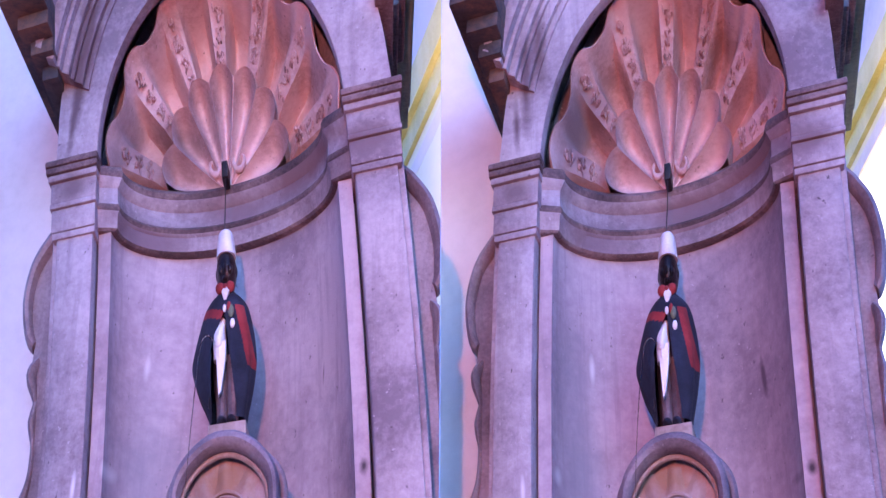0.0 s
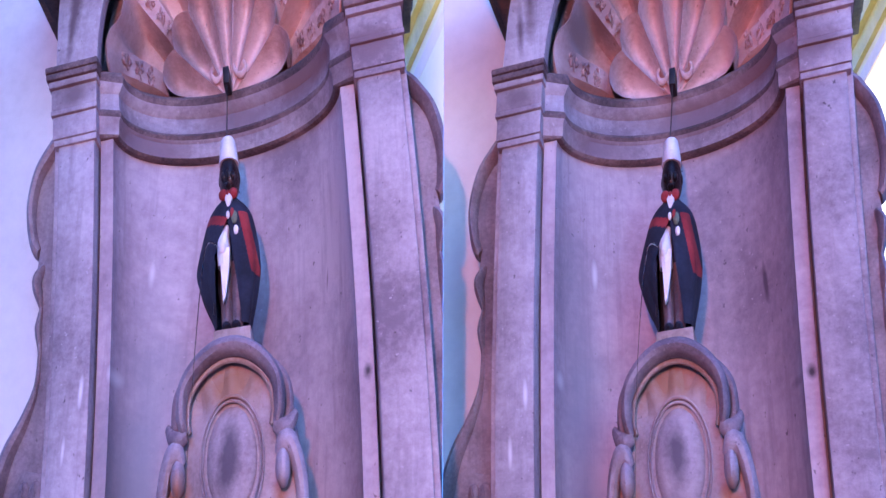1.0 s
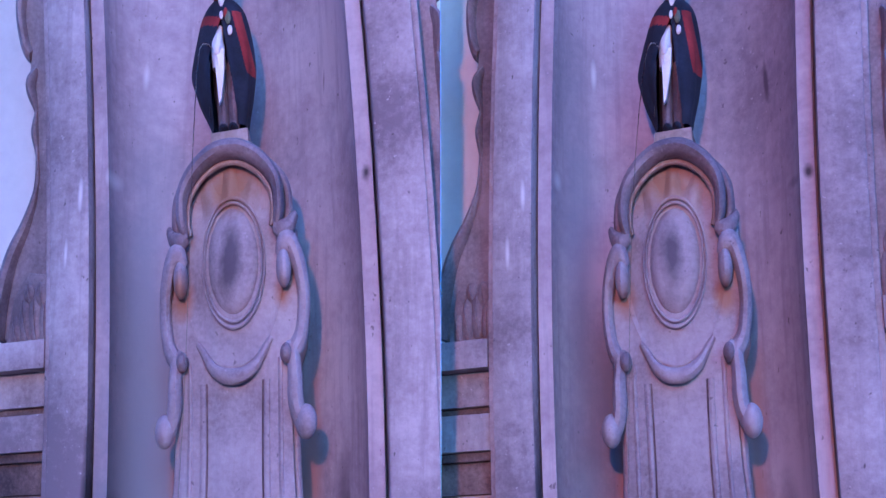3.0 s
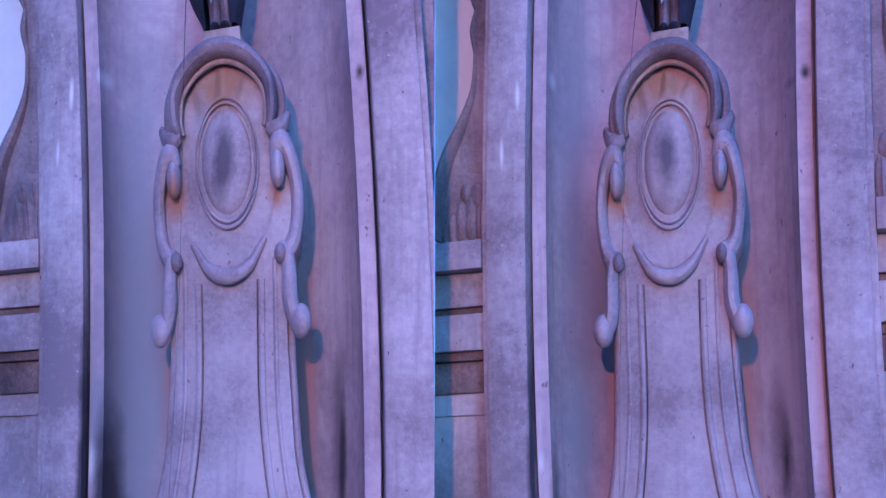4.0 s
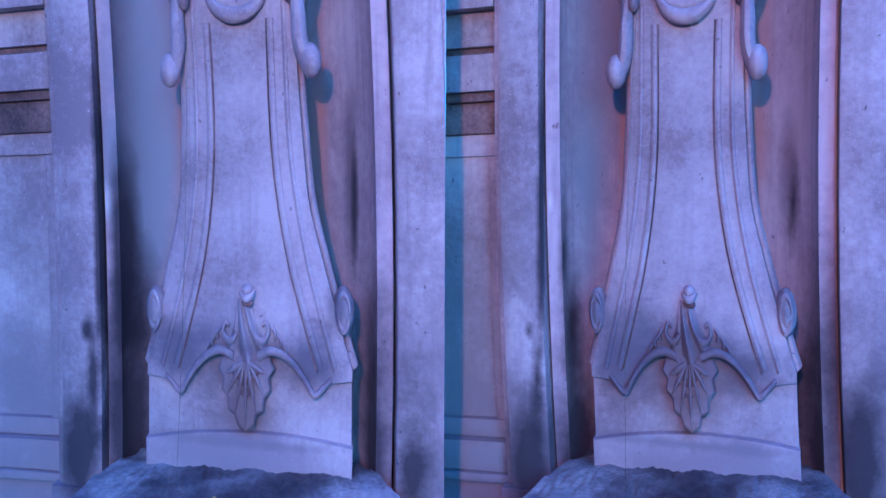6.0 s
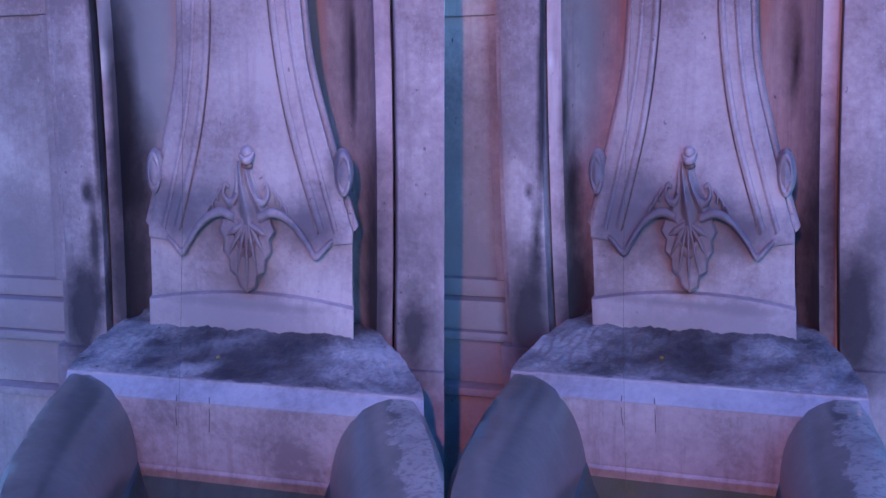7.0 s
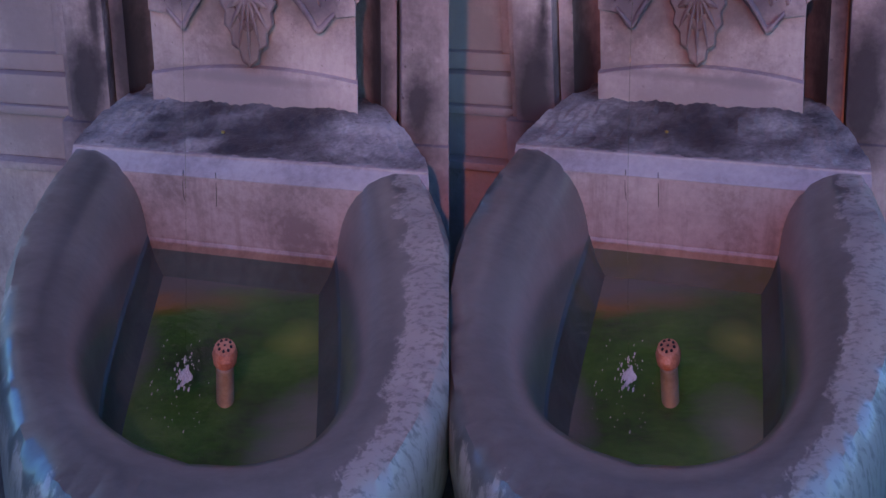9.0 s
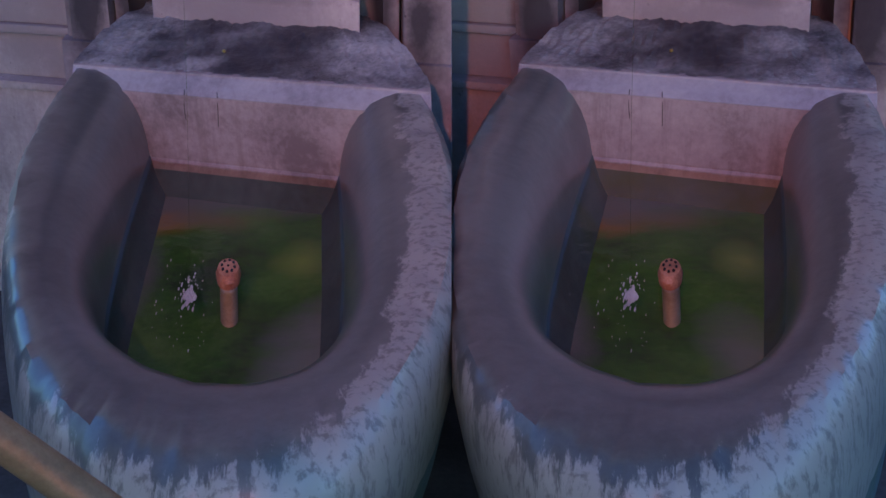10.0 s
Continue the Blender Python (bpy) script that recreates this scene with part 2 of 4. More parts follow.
GOLD = surface("yellow_coin_metal", (0.8, 0.55, 0.15), (0.6, 0.4, 0.1), (0.9, 0.65, 0.25), rough=0.3, metal=0.9, scale=40)
IRON = surface("dark_iron", (0.03, 0.03, 0.03), (0.015, 0.015, 0.015), (0.06, 0.05, 0.05), rough=0.6, metal=0.6)
BRASS = surface("dull_brass", (0.26, 0.21, 0.11), (0.16, 0.13, 0.07), (0.36, 0.30, 0.17), rough=0.4, metal=0.5, scale=20)
RUST = surface("rusty_copper", (0.52, 0.20, 0.10), (0.26, 0.09, 0.05), (0.68, 0.34, 0.20), rough=0.6, scale=30)
BRONZE = surface("dark_bronze", (0.035, 0.022, 0.02), (0.015, 0.01, 0.01), (0.08, 0.045, 0.04), rough=0.45, metal=0.7, scale=20)
NAVY = surface("navy_cloth", (0.012, 0.016, 0.03), (0.006, 0.008, 0.016), (0.02, 0.026, 0.045), rough=0.95, scale=30)
RED = surface("red_cloth", (0.26, 0.022, 0.022), (0.18, 0.014, 0.014), (0.34, 0.04, 0.036), rough=0.9, scale=30)
WHITE = surface("white_cloth", (0.75, 0.72, 0.68), (0.62, 0.58, 0.55), (0.82, 0.80, 0.78), rough=0.9, scale=20)
GREY = surface("grey_trouser_cloth", (0.16, 0.13, 0.15), (0.09, 0.075, 0.09), (0.24, 0.2, 0.22), rough=0.9, scale=25)
PAVING = surface("street_paving", (0.07, 0.065, 0.065), (0.04, 0.037, 0.037), (0.11, 0.10, 0.10), scale=8)


def clear_water():
    m = bpy.data.materials.new("water")
    m.use_nodes = True
    t = m.node_tree
    t.nodes.remove(t.nodes["Principled BSDF"])
    through_, gloss, both = t.nodes.new("ShaderNodeBsdfTransparent"), t.nodes.new("ShaderNodeBsdfGlossy"), t.nodes.new("ShaderNodeMixShader")
    through_.inputs["Color"].default_value = (0.86, 0.93, 0.84, 1)
    gloss.inputs["Roughness"].default_value = 0.05
    fres = node(m, "ShaderNodeFresnel", IOR=1.33)
    n = node(m, "ShaderNodeTexNoise", Scale=16, Detail=3)
    at = t.nodes.new("ShaderNodeTexCoord")
    t.links.new(at.outputs["Object"], n.inputs["Vector"])
    bp = node(m, "ShaderNodeBump", Strength=0.25, Distance=0.02)
    t.links.new(n.outputs["Fac"], bp.inputs["Height"])
    t.links.new(bp.outputs["Normal"], gloss.inputs["Normal"])
    t.links.new(bp.outputs["Normal"], fres.inputs["Normal"])
    t.links.new(fres.outputs[0], both.inputs[0])
    t.links.new(through_.outputs[0], both.inputs[1])
    t.links.new(gloss.outputs[0], both.inputs[2])
    t.links.new(both.outputs[0], t.nodes["Material Output"].inputs["Surface"])
    return m


# glow added for the bright house front, drawn as a window pane
def glow_pane():
    m = bpy.data.materials.new("added_house_glow")
    m.use_nodes = True
    b = m.node_tree.nodes["Principled BSDF"]
    b.inputs["Base Color"].default_value, b.inputs["Roughness"].default_value = (0.8, 0.78, 0.7, 1), 0.2
    b.inputs["Emission Color"].default_value, b.inputs["Emission Strength"].default_value = (1.0, 0.86, 0.50, 1), 0.5
    return m


for slick, coat in ((PANEL, 0.9), (BEVEL, 1.0), (BASIN, 0.5), (WET, 0.35)):  # wet film
    slick.node_tree.nodes["Principled BSDF"].inputs["Coat Weight"].default_value = coat
    slick.node_tree.nodes["Principled BSDF"].inputs["Coat Roughness"].default_value = 0.12
PANE_GLOW = glow_pane()
WATERY = clear_water()
FOAM = surface("foam_and_ripple_reflection", (0.62, 0.58, 0.52), (0.42, 0.40, 0.36), (0.82, 0.78, 0.72), rough=0.3, scale=30)


# ---- shapes, in (along, into the wall, up) ----
def thing(name, at, label="", category="", group="", kind=""):
    ob = new(name)
    ob.empty_display_size = 0.05
    ob.location = lay(*at)
    return tagged(ob, label, category, group, kind)


def settle(bm, mats, name, smooth=True):
    """Lays a shape into the world, cuts it at the joint between the twins and makes its mesh."""
    for v in bm.verts:
        v.co = lay(v.co.x + NUDGE[0], v.co.y, v.co.z + NUDGE[1])
    xs = [v.co.x for v in bm.verts]
    if min(s * SIDE for s in xs) < 0:
        bmesh.ops.bisect_plane(bm, geom=bm.verts[:] + bm.edges[:] + bm.faces[:], plane_co=(0.0005 * SIDE, 0, 0), plane_no=(-SIDE, 0, 0), clear_outer=True)
    bmesh.ops.recalc_face_normals(bm, faces=bm.faces)
    mesh = bpy.data.meshes.new(name)
    bm.to_mesh(mesh)
    bm.free()
    for m in mats if isinstance(mats, (list, tuple)) else [mats]:
        mesh.materials.append(m)
    if smooth:
        mesh.shade_smooth()
        mesh.set_sharp_from_angle(angle=radians(38))
    return mesh


def part(name, bm, mats, parent=None, label="", smooth=True):
    ob = new(name, settle(bm, mats, name, smooth))
    if parent:
        ob.parent = parent
        top = parent.location if parent.parent is None else Vector()
        ob.matrix_parent_inverse = Matrix.Translation(-top) if parent.type == "EMPTY" else Matrix()
    return tagged(ob, label)


def single(name, bm, mats, label, category, group="", kind="", smooth=True):
    return tagged(part(name, bm, mats, None, "", smooth), label, category, group, kind)


def bevelled(bm, amount, segments=2):
    if amount:
        bmesh.ops.bevel(bm, geom=[e for e in bm.edges if len(e.link_faces) == 2 and e.calc_face_angle(0) > 0.5], offset=amount, segments=segments, affect="EDGES", profile=0.6)
    return bm


def block(u0, u1, w0, w1, z0, z1, bevel=0.008, cuts=0):
    bm = bmesh.new()
    bmesh.ops.create_cube(bm, size=1)
    for v in bm.verts:
        v.co = (u0 + (v.co.x + 0.5) * (u1 - u0), w0 + (v.co.y + 0.5) * (w1 - w0), z0 + (v.co.z + 0.5) * (z1 - z0))
    if cuts:
        bmesh.ops.bisect_plane(bm, geom=bm.verts[:] + bm.edges[:] + bm.faces[:], plane_co=(0, 0, z0), plane_no=(0, 0, 1))
        for k in range(1, cuts):
            bmesh.ops.bisect_plane(bm, geom=bm.verts[:] + bm.edges[:] + bm.faces[:], plane_co=(0, 0, z0 + (z1 - z0) * k / cuts), plane_no=(0, 0, 1))
    return bevelled(bm, bevel)


def join(*parts):
    bm = bmesh.new()
    for p in parts:
        mesh = bpy.data.meshes.new("t")
        p.to_mesh(mesh)
        p.free()
        bm.from_mesh(mesh)
        bpy.data.meshes.remove(mesh)
    return bm


def slab(outline, w0, w1, bevel=0.01, segments=2):
    """An outline in (along, up), from depth w0 (front) to w1."""
    bm = bmesh.new()
    front = [bm.verts.new((u, w0, z)) for u, z in outline]
    back = [bm.verts.new((u, w1, z)) for u, z in outline]
    n = len(outline)
    face = bm.faces.new(front)
    bm.faces.new(back[::-1])
    for k in range(n):
        bm.faces.new((front[k], back[k], back[(k + 1) % n], front[(k + 1) % n]))
    bmesh.ops.recalc_face_normals(bm, faces=bm.faces)
    if bevel:
        bmesh.ops.bevel(bm, geom=list(face.edges), offset=bevel, segments=segments, affect="EDGES", profile=0.6)
    return bm


def mirrored(half):
    """A symmetrical outline from its right half, listed from the top down."""
    return half + [(-u, z) for u, z in reversed(half) if abs(u) > 1e-6]


def grid(rows, closed=False, cap=False):
    """A skin over rows of points."""
    bm = bmesh.new()
    vs = [[bm.verts.new(p) for p in row] for row in rows]
    for a, b in zip(vs, vs[1:]):
        n = len(a)
        for k in range(n if closed else n - 1):
            q = (a[k], a[(k + 1) % n], b[(k + 1) % n], b[k])
            if len(set(q)) == 4:
                bm.faces.new(q)
    if cap:
        bm.faces.new(vs[0][::-1])
        bm.faces.new(vs[-1])
    return bm


def spline(points, n=8):
    """A smooth line through the points."""
    pts = [Vector(p) for p in points]
    pts = [2 * pts[0] - pts[1]] + pts + [2 * pts[-1] - pts[-2]]
    out = []
    for a, b, c, d in zip(pts, pts[1:], pts[2:], pts[3:]):
        for k in range(n):
            t = k / n
            out.append(0.5 * (2 * b + (c - a) * t + (2 * a - 5 * b + 4 * c - d) * t * t + (3 * b - a - 3 * c + d) * t ** 3))
    return out + [pts[-2]]


def rope(points, radius, n=10, sides=10, flat=1.0):
    """A rounded moulding along a smooth line in (along, depth, up); radius may be a list along it."""
    line = spline(points, n)
    rows = []
    for k, p in enumerate(line):
        d = (line[min(k + 1, len(line) - 1)] - line[max(k - 1, 0)]).normalized()
        out = Vector((0, 1, 0))
        if abs(d.dot(out)) > 0.9:
            out = Vector((1, 0, 0))
        side = d.cross(out).normalized()
        out = side.cross(d).normalized()
        if isinstance(radius, (int, float)):
            r = radius
        else:
            f = k / (len(line) - 1) * (len(radius) - 1)
            i = min(int(f), len(radius) - 2)
            r = radius[i] + (radius[i + 1] - radius[i]) * (f - i)
        rows.append([p + side * r * math.cos(a) + out * r * flat * math.sin(a) for a in (2 * math.pi * j / sides for j in range(sides))])
    return grid(rows, True, True)


def ball(u, w, z, a, b, c, n=16):
    bm = bmesh.new()
    bmesh.ops.create_uvsphere(bm, u_segments=n, v_segments=n // 2 + 2, radius=1)
    for v in bm.verts:
        v.co = (u + v.co.x * a, w + v.co.y * b, z + v.co.z * c)
    return bm


def arc(cu, cz, ru, rz, a0, a1, n):
    return [(cu + ru * math.cos(radians(a0 + (a1 - a0) * k / n)), cz + rz * math.sin(radians(a0 + (a1 - a0) * k / n))) for k in range(n + 1)]


# ---- the place round the fountain ----
def surroundings():
    single("house_wall_left", block(-6, -1.1, 0.56, 0.9, 0, 9, 0, 12), PLASTER, "smooth white plastered house wall beside the fountain", "wall", "", "structure")
    single("house_wall_back", block(-1.1, 1.2, 0.62, 0.9, 0, 9, 0, 12), PLASTER, "white plastered wall behind the fountain", "wall", "", "structure")
    h = thing("corner_house", (3, 3, 0), "cream house with a yellow-green cornice beyond the fountain", "house", "corner houses")
    # its facade runs back from the fountain, along the side street
    near, far = Vector((2.6, 2.3, 0)), Vector((1.6, 4.7, 0))
    run = far - near
    face = Vector((run.y, -run.x, 0)).normalized() * -1

    def along(f0, f1, out, back, z0, z1):
        a, c = near + run * f0, near + run * f1
        plan = [a + face * out, c + face * out, c - face * back, a - face * back]
        return grid([[(q.x, q.y, z) for q in plan] for z in (z0, z1)], True, True)

    # unseen fill lamp, added behind the fountain to brighten the corner house
    fill_lamp = new("facade_fill_lamp", bpy.data.lights.new("facade_fill_lamp", "POINT"))
    fill_lamp.data.energy, fill_lamp.data.color, fill_lamp.data.shadow_soft_size = 20, (1.0, 0.80, 0.52), 0.1
    fill_lamp.location = lay(1.0, 1.9, 5.4)
    part("wall", along(0, 1, 0, 0.5, -0.3, 6.05), CREAM, h)
    part("attic", along(0, 1, -0.1, 0.5, 6.421, 9.5), PLASTER, h, "pale plastered attic storey")
    part("cornice", join(along(0, 1, 0.06, 0.5, 6.052, 6.2), along(0, 1, 0.14, 0.5, 6.201, 6.42)), CORNICE, h, "yellow-green painted cornice")
    w = part("window", join(along(0.08, 0.12, 0.04, 0, 3.3, 5.95), along(0.72, 0.78, 0.04, 0, 3.3, 5.95), along(0.12, 0.72, 0.04, 0, 5.85, 5.95), along(0.40, 0.42, 0.03, 0, 3.42, 5.85)), PLASTER, h)
    part("sill", along(0.06, 0.80, 0.08, 0, 3.2, 3.299), PLASTER, w)
    part("pane", along(0.12, 0.72, 0.012, 0.0, 3.3, 5.85), PANE_GLOW, w, "warm glowing pane, added to brighten the house front")


# ---- the fountain ----
NICHE_A, NICHE_B, JAMB = 0.76, 0.365, 0.07
SPRING = 4.13


def half_ellipse(a, b, n=48, w=JAMB):
    return [(a * math.sin(radians(-90 + 180 * k / n)), w + b * math.cos(radians(-90 + 180 * k / n))) for k in range(n + 1)]


def span(s, a, b):
    return (s * a, s * b) if s > 0 else (s * b, s * a)


def monument():
    m = thing("niche_fountain", (0, 0.3, 0), "tall pinkish sandstone niche with pilasters and a carved shell", "fountain", "twin fountains")
    plan = [(-0.866, 0.24), (-0.850, 0.24), (-0.849, JAMB), (-0.80, JAMB)] + half_ellipse(NICHE_A, NICHE_B) + [(0.80, JAMB), (0.846, JAMB), (0.847, 0.20), (0.866, 0.20)]
    part("niche_wall", grid([[(u, w, z) for u, w in plan] for z in [0.9 + 0.1 * k for k in range(33)]]), NICHE, m, "smooth curved niche wall, streaked and stained, with blue and warm light painted in")
    for s in (-1, 1):
        part("pilaster", join(block(*span(s, 0.865, 1.125), 0, 0.5, 0.8, 3.9, 0.012, 12), block(*span(s, 1.12, 1.165), 0.03, 0.5, 0.8, 3.9, 0.008, 12)), STONE, m, "plain stone pilaster, sooty near its foot")
        prof = [(3.855, 3.88, 0.012), (3.88, 3.965, 0.018), (3.965, 3.985, 0.03), (3.985, 4.065, 0.026), (4.065, 4.09, 0.042), (4.09, 4.115, 0.055), (4.115, 4.14, 0.06)]
        for z0, z1, d in prof[:5]:
            part("capital_course", block(*span(s, 0.855 - d * 0.6, 1.14 + d), -d, 0.5, z0, z1 - 0.001, 0.005), STONE, m, "moulded course of the capital")
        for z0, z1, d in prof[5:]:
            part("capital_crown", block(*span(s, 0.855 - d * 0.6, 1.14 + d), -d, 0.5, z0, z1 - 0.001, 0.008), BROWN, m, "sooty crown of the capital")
    prof = [(0.0, 3.880), (0.03, 3.882), (0.042, 3.891), (0.044, 3.945), (0.056, 3.955), (0.06, 3.97), (0.05, 3.982), (0.044, 3.99), (0.042, 4.045), (0.052, 4.052), (0.062, 4.07), (0.074, 4.082), (0.078, 4.105), (0.06, 4.125), (-0.14, 4.14)]
    rows = []
    for d, z in prof:
        rows.append([(-0.87, JAMB - d, z)] + [(u, w, z) for u, w in half_ellipse(NICHE_A - d, NICHE_B - d, 64)] + [(0.87, JAMB - d, z)])
    bm = grid(rows)
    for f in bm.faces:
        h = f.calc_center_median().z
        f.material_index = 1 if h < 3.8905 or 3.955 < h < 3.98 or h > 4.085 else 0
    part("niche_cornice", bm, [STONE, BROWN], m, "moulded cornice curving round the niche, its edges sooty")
    # arch and its mouldings: a flattened thin front, a wider recess behind it
    ring = arc(0, SPRING, 0.845, 0.73, 0, 180, 64) + [(-1.15, SPRING)] + arc(0, SPRING + 0.1, 1.14, 1.14, 178, 2, 48) + [(1.15, SPRING)]
    part("arch", slab(ring, 0.0, 0.06, 0.006), STONE, m, "plain stone arch round the shell")
    back = arc(0, SPRING, 0.96, 0.90, 0, 180, 64) + [(-1.15, SPRING)] + arc(0, SPRING + 0.1, 1.14, 1.14, 178, 2, 48) + [(1.15, SPRING)]
    part("arch_back", slab(back, 0.061, 0.5, 0.0), STONE, m)
    for r0, r1, w, a0 in ((0.955, 0.995, -0.012, 86), (0.995, 1.055, -0.035, 80), (1.055, 1.085, -0.05, 40), (1.085, 1.14, -0.075, 38), (1.14, 1.17, -0.11, 36), (1.17, 1.25, -0.15, 34), (1.25, 1.31, -0.18, 32)):
        part("archivolt", slab(arc(0, SPRING, r0, r0, a0, 162, 48) + arc(0, SPRING, r1, r1, 162, a0, 48), w, 0.5, 0.006), STONE, m)
    for s in (-1, 1):
        dark = EAVE_SHADE if s < 0 else GREEN
        jut, back, out = (0.0, 0.65, 0.0) if s < 0 else (0.55, 1.15, -0.02)
        part("eave", join(block(*span(s, 1.10, 1.42 + out), -0.36 + jut, back, 4.63, 4.72, 0.01), block(*span(s, 1.10, 1.46 + out), -0.42 + jut, back, 4.721, 4.84, 0.02)), dark, m, "dark overhanging eave")
        steps = [block(*span(s, 1.10, 1.33), -0.26 + 0.6 * jut, 0.55, 4.57, 4.629, 0.008), block(*span(s, 1.10, 1.27), -0.18 + 0.5 * jut, 0.55, 4.51, 4.569, 0.008), block(*span(s, 1.10, 1.22), -0.1, 0.5, 4.45, 4.509, 0.008)]
        part("bed_moulding", join(*steps), dark if s < 0 else BROWN, m, "stepped moulding under the eave")
    # shelf stones that hide the gap behind the arch
    part("core", join(block(-1.15, -0.9, 0.45, 0.6, 0.8, 4.6, 0, 8), block(0.9, 1.15, 0.45, 0.6, 0.8, 4.6, 0, 8), block(-0.9, 0.9, 0.55, 0.6, 0.8, 5.3, 0, 8)), STONE, m)
    return m


def flute(a, n):
    return abs(math.sin(a * n / 2))


def fan(n, r0, r1, shape, lip, scallop, steps=18, fine=12, deepness=0.19):
    rows = []
    count = n * fine
    for j in range(steps + 1):
        f = j / steps
        row = []
        for k in range(count + 1):
            a = 0.05 + (math.pi - 0.10) * k / count
            q = flute(a, n)
            base = r0 + (r1 - r0) * f
            r = base * (1 + scallop * (q - 0.6) * min(1, 0.25 + f))
            fade = 1 - max(0, (f - 0.8) / 0.2) ** 2
            d = shape(base) + deepness * (q ** 0.9 * fade - 0.5) * min(1, r / 0.35) - lip * max(0, f - 0.8) ** 2 * 25
            row.append((r * math.cos(a), JAMB + d, 4.11 + r * math.sin(a)))
        rows.append(row)
    return rows


def vault(r):
    return 0.37 * math.sqrt(max(0.0, 1 - (r / 0.86) ** 2)) - 0.01


LOBES = 7


def broad_ribs(r0, r1, steps=26, fine=20):
    """Broad rounded ribs parted by narrow flutes with round heads, and a rolled edge."""
    rows = []
    count = LOBES * fine
    for j in range(steps + 4):
        f = min(1.0, j / steps)
        over = max(0, j - steps)
        row = []
        for k in range(count + 1):
            a = -0.14 + (math.pi + 0.28) * k / count
            g = math.cos(2 * a * LOBES)
            cut = max(0.0, min(1.0, (g + 0.55) / 1.15))
            cut = cut * cut * (3 - 2 * cut)
            head = 1 - max(0.0, (f - 0.82) / 0.18) ** 2
            base = r0 + (r1 - r0) * f
            wobble = 0.012 * noise.noise(Vector((a * 9, base * 7, 2)))
            r = base * (1 - 0.036 * g * f) + 0.010 * over + wobble * f
            d = vault(base) + 0.10 * max(0.0, min(1.0, (0.52 - base) / 0.15)) + 0.15 * cut * head * min(1, base / 0.5) - 0.03 * (1 - cut) + wobble - 0.05 * max(0, f - 0.85) / 0.15 + (0, 0.004, 0.03, 0.10)[over]
            row.append((r * math.cos(a), JAMB + d, 4.105 + 0.95 * r * math.sin(a)))
        rows.append(row)
    return rows


def shell(m):
    rnd = random.Random(5)
    part("shell", grid(broad_ribs(0.20, 0.808)), SHELL, m, "broad-ribbed scallop shell vault, reddish stone")
    rows = fan(2 * LOBES, 0.03, 0.44, lambda r: vault(r) - 0.035 - 0.05 * r, 0.012, 0.14, 24, 11, 0.10)
    rows.append([(x * 1.012, y + 0.012, 4.11 + (z - 4.11) * 1.012) for x, y, z in rows[-1]])
    rows.append([(x * 0.99, y + 0.12, z) for x, y, z in rows[-1]])
    part("inner_shell", grid(rows), SHELL, m, "smaller scallop with a wavy lip")
    rows = [[(r_ * math.cos(math.pi * k / 48), JAMB + vault(r_) + 0.2, 4.0 + r_ * math.sin(math.pi * k / 48) * 1.1) for k in range(49)] for r_ in (0.02, 0.2, 0.4, 0.6, 0.75, 0.84, 0.95)]
    part("vault_back", grid(rows), STONE, m)
    # crumbling strings of carved flowers along the ribs
    for k in range(LOBES):
        a = math.pi * (k + 0.5) / LOBES
        bits, holes = [], []
        for j in range(120):
            r = 0.52 + 0.0022 * j + rnd.uniform(-0.004, 0.004)
            if math.sin(j * 0.17 + k * 1.7) < -0.5:
                continue
            off = rnd.gauss(0, 0.016)
            u, z = r * math.cos(a) - off * math.sin(a), 4.105 + 0.95 * (r * math.sin(a) + off * math.cos(a))
            c = rnd.uniform(0.003, 0.010)
            depth = JAMB + vault(r) - 0.030
            (holes if rnd.random() < 0.38 else bits).append(ball(u, depth - rnd.uniform(-0.004, 0.006), z, c * rnd.uniform(0.7, 1.3), c * 1.1, c * rnd.uniform(0.7, 1.8), 6))
        garland = tagged(part("garland", join(*bits), SHELL, m, "crumbling string of carved flowers"), kind="stuff")
        tagged(part("dark_spots", join(*holes), CRUMBLY, garland, "dark spots among the flowers"), kind="stuff")
    for s in (-1, 1):
        coil = [(s * u, w, z) for u, w, z in ((0.03, 0.40, 4.30), (0.04, 0.39, 4.23), (0.07, 0.385, 4.19), (0.11, 0.38, 4.19), (0.125, 0.38, 4.22), (0.105, 0.38, 4.24), (0.09, 0.38, 4.22))]
        part("scroll", rope(coil, [0.009, 0.012, 0.014, 0.014, 0.013, 0.011, 0.009], 6), SHELL, m)


def bracket():
    single("iron_bracket", join(block(-0.022, 0.022, 0.26, 0.36, 4.10, 4.165, 0.004), rope([(0.0, 0.27, 4.10), (0.002, 0.24, 4.0), (0.004, 0.17, 3.87), (0.005, 0.13, 3.80)], 0.004, 6, 6)), IRON,
           "small dark iron bracket with a thin rod on the cornice", "bracket", "iron brackets")


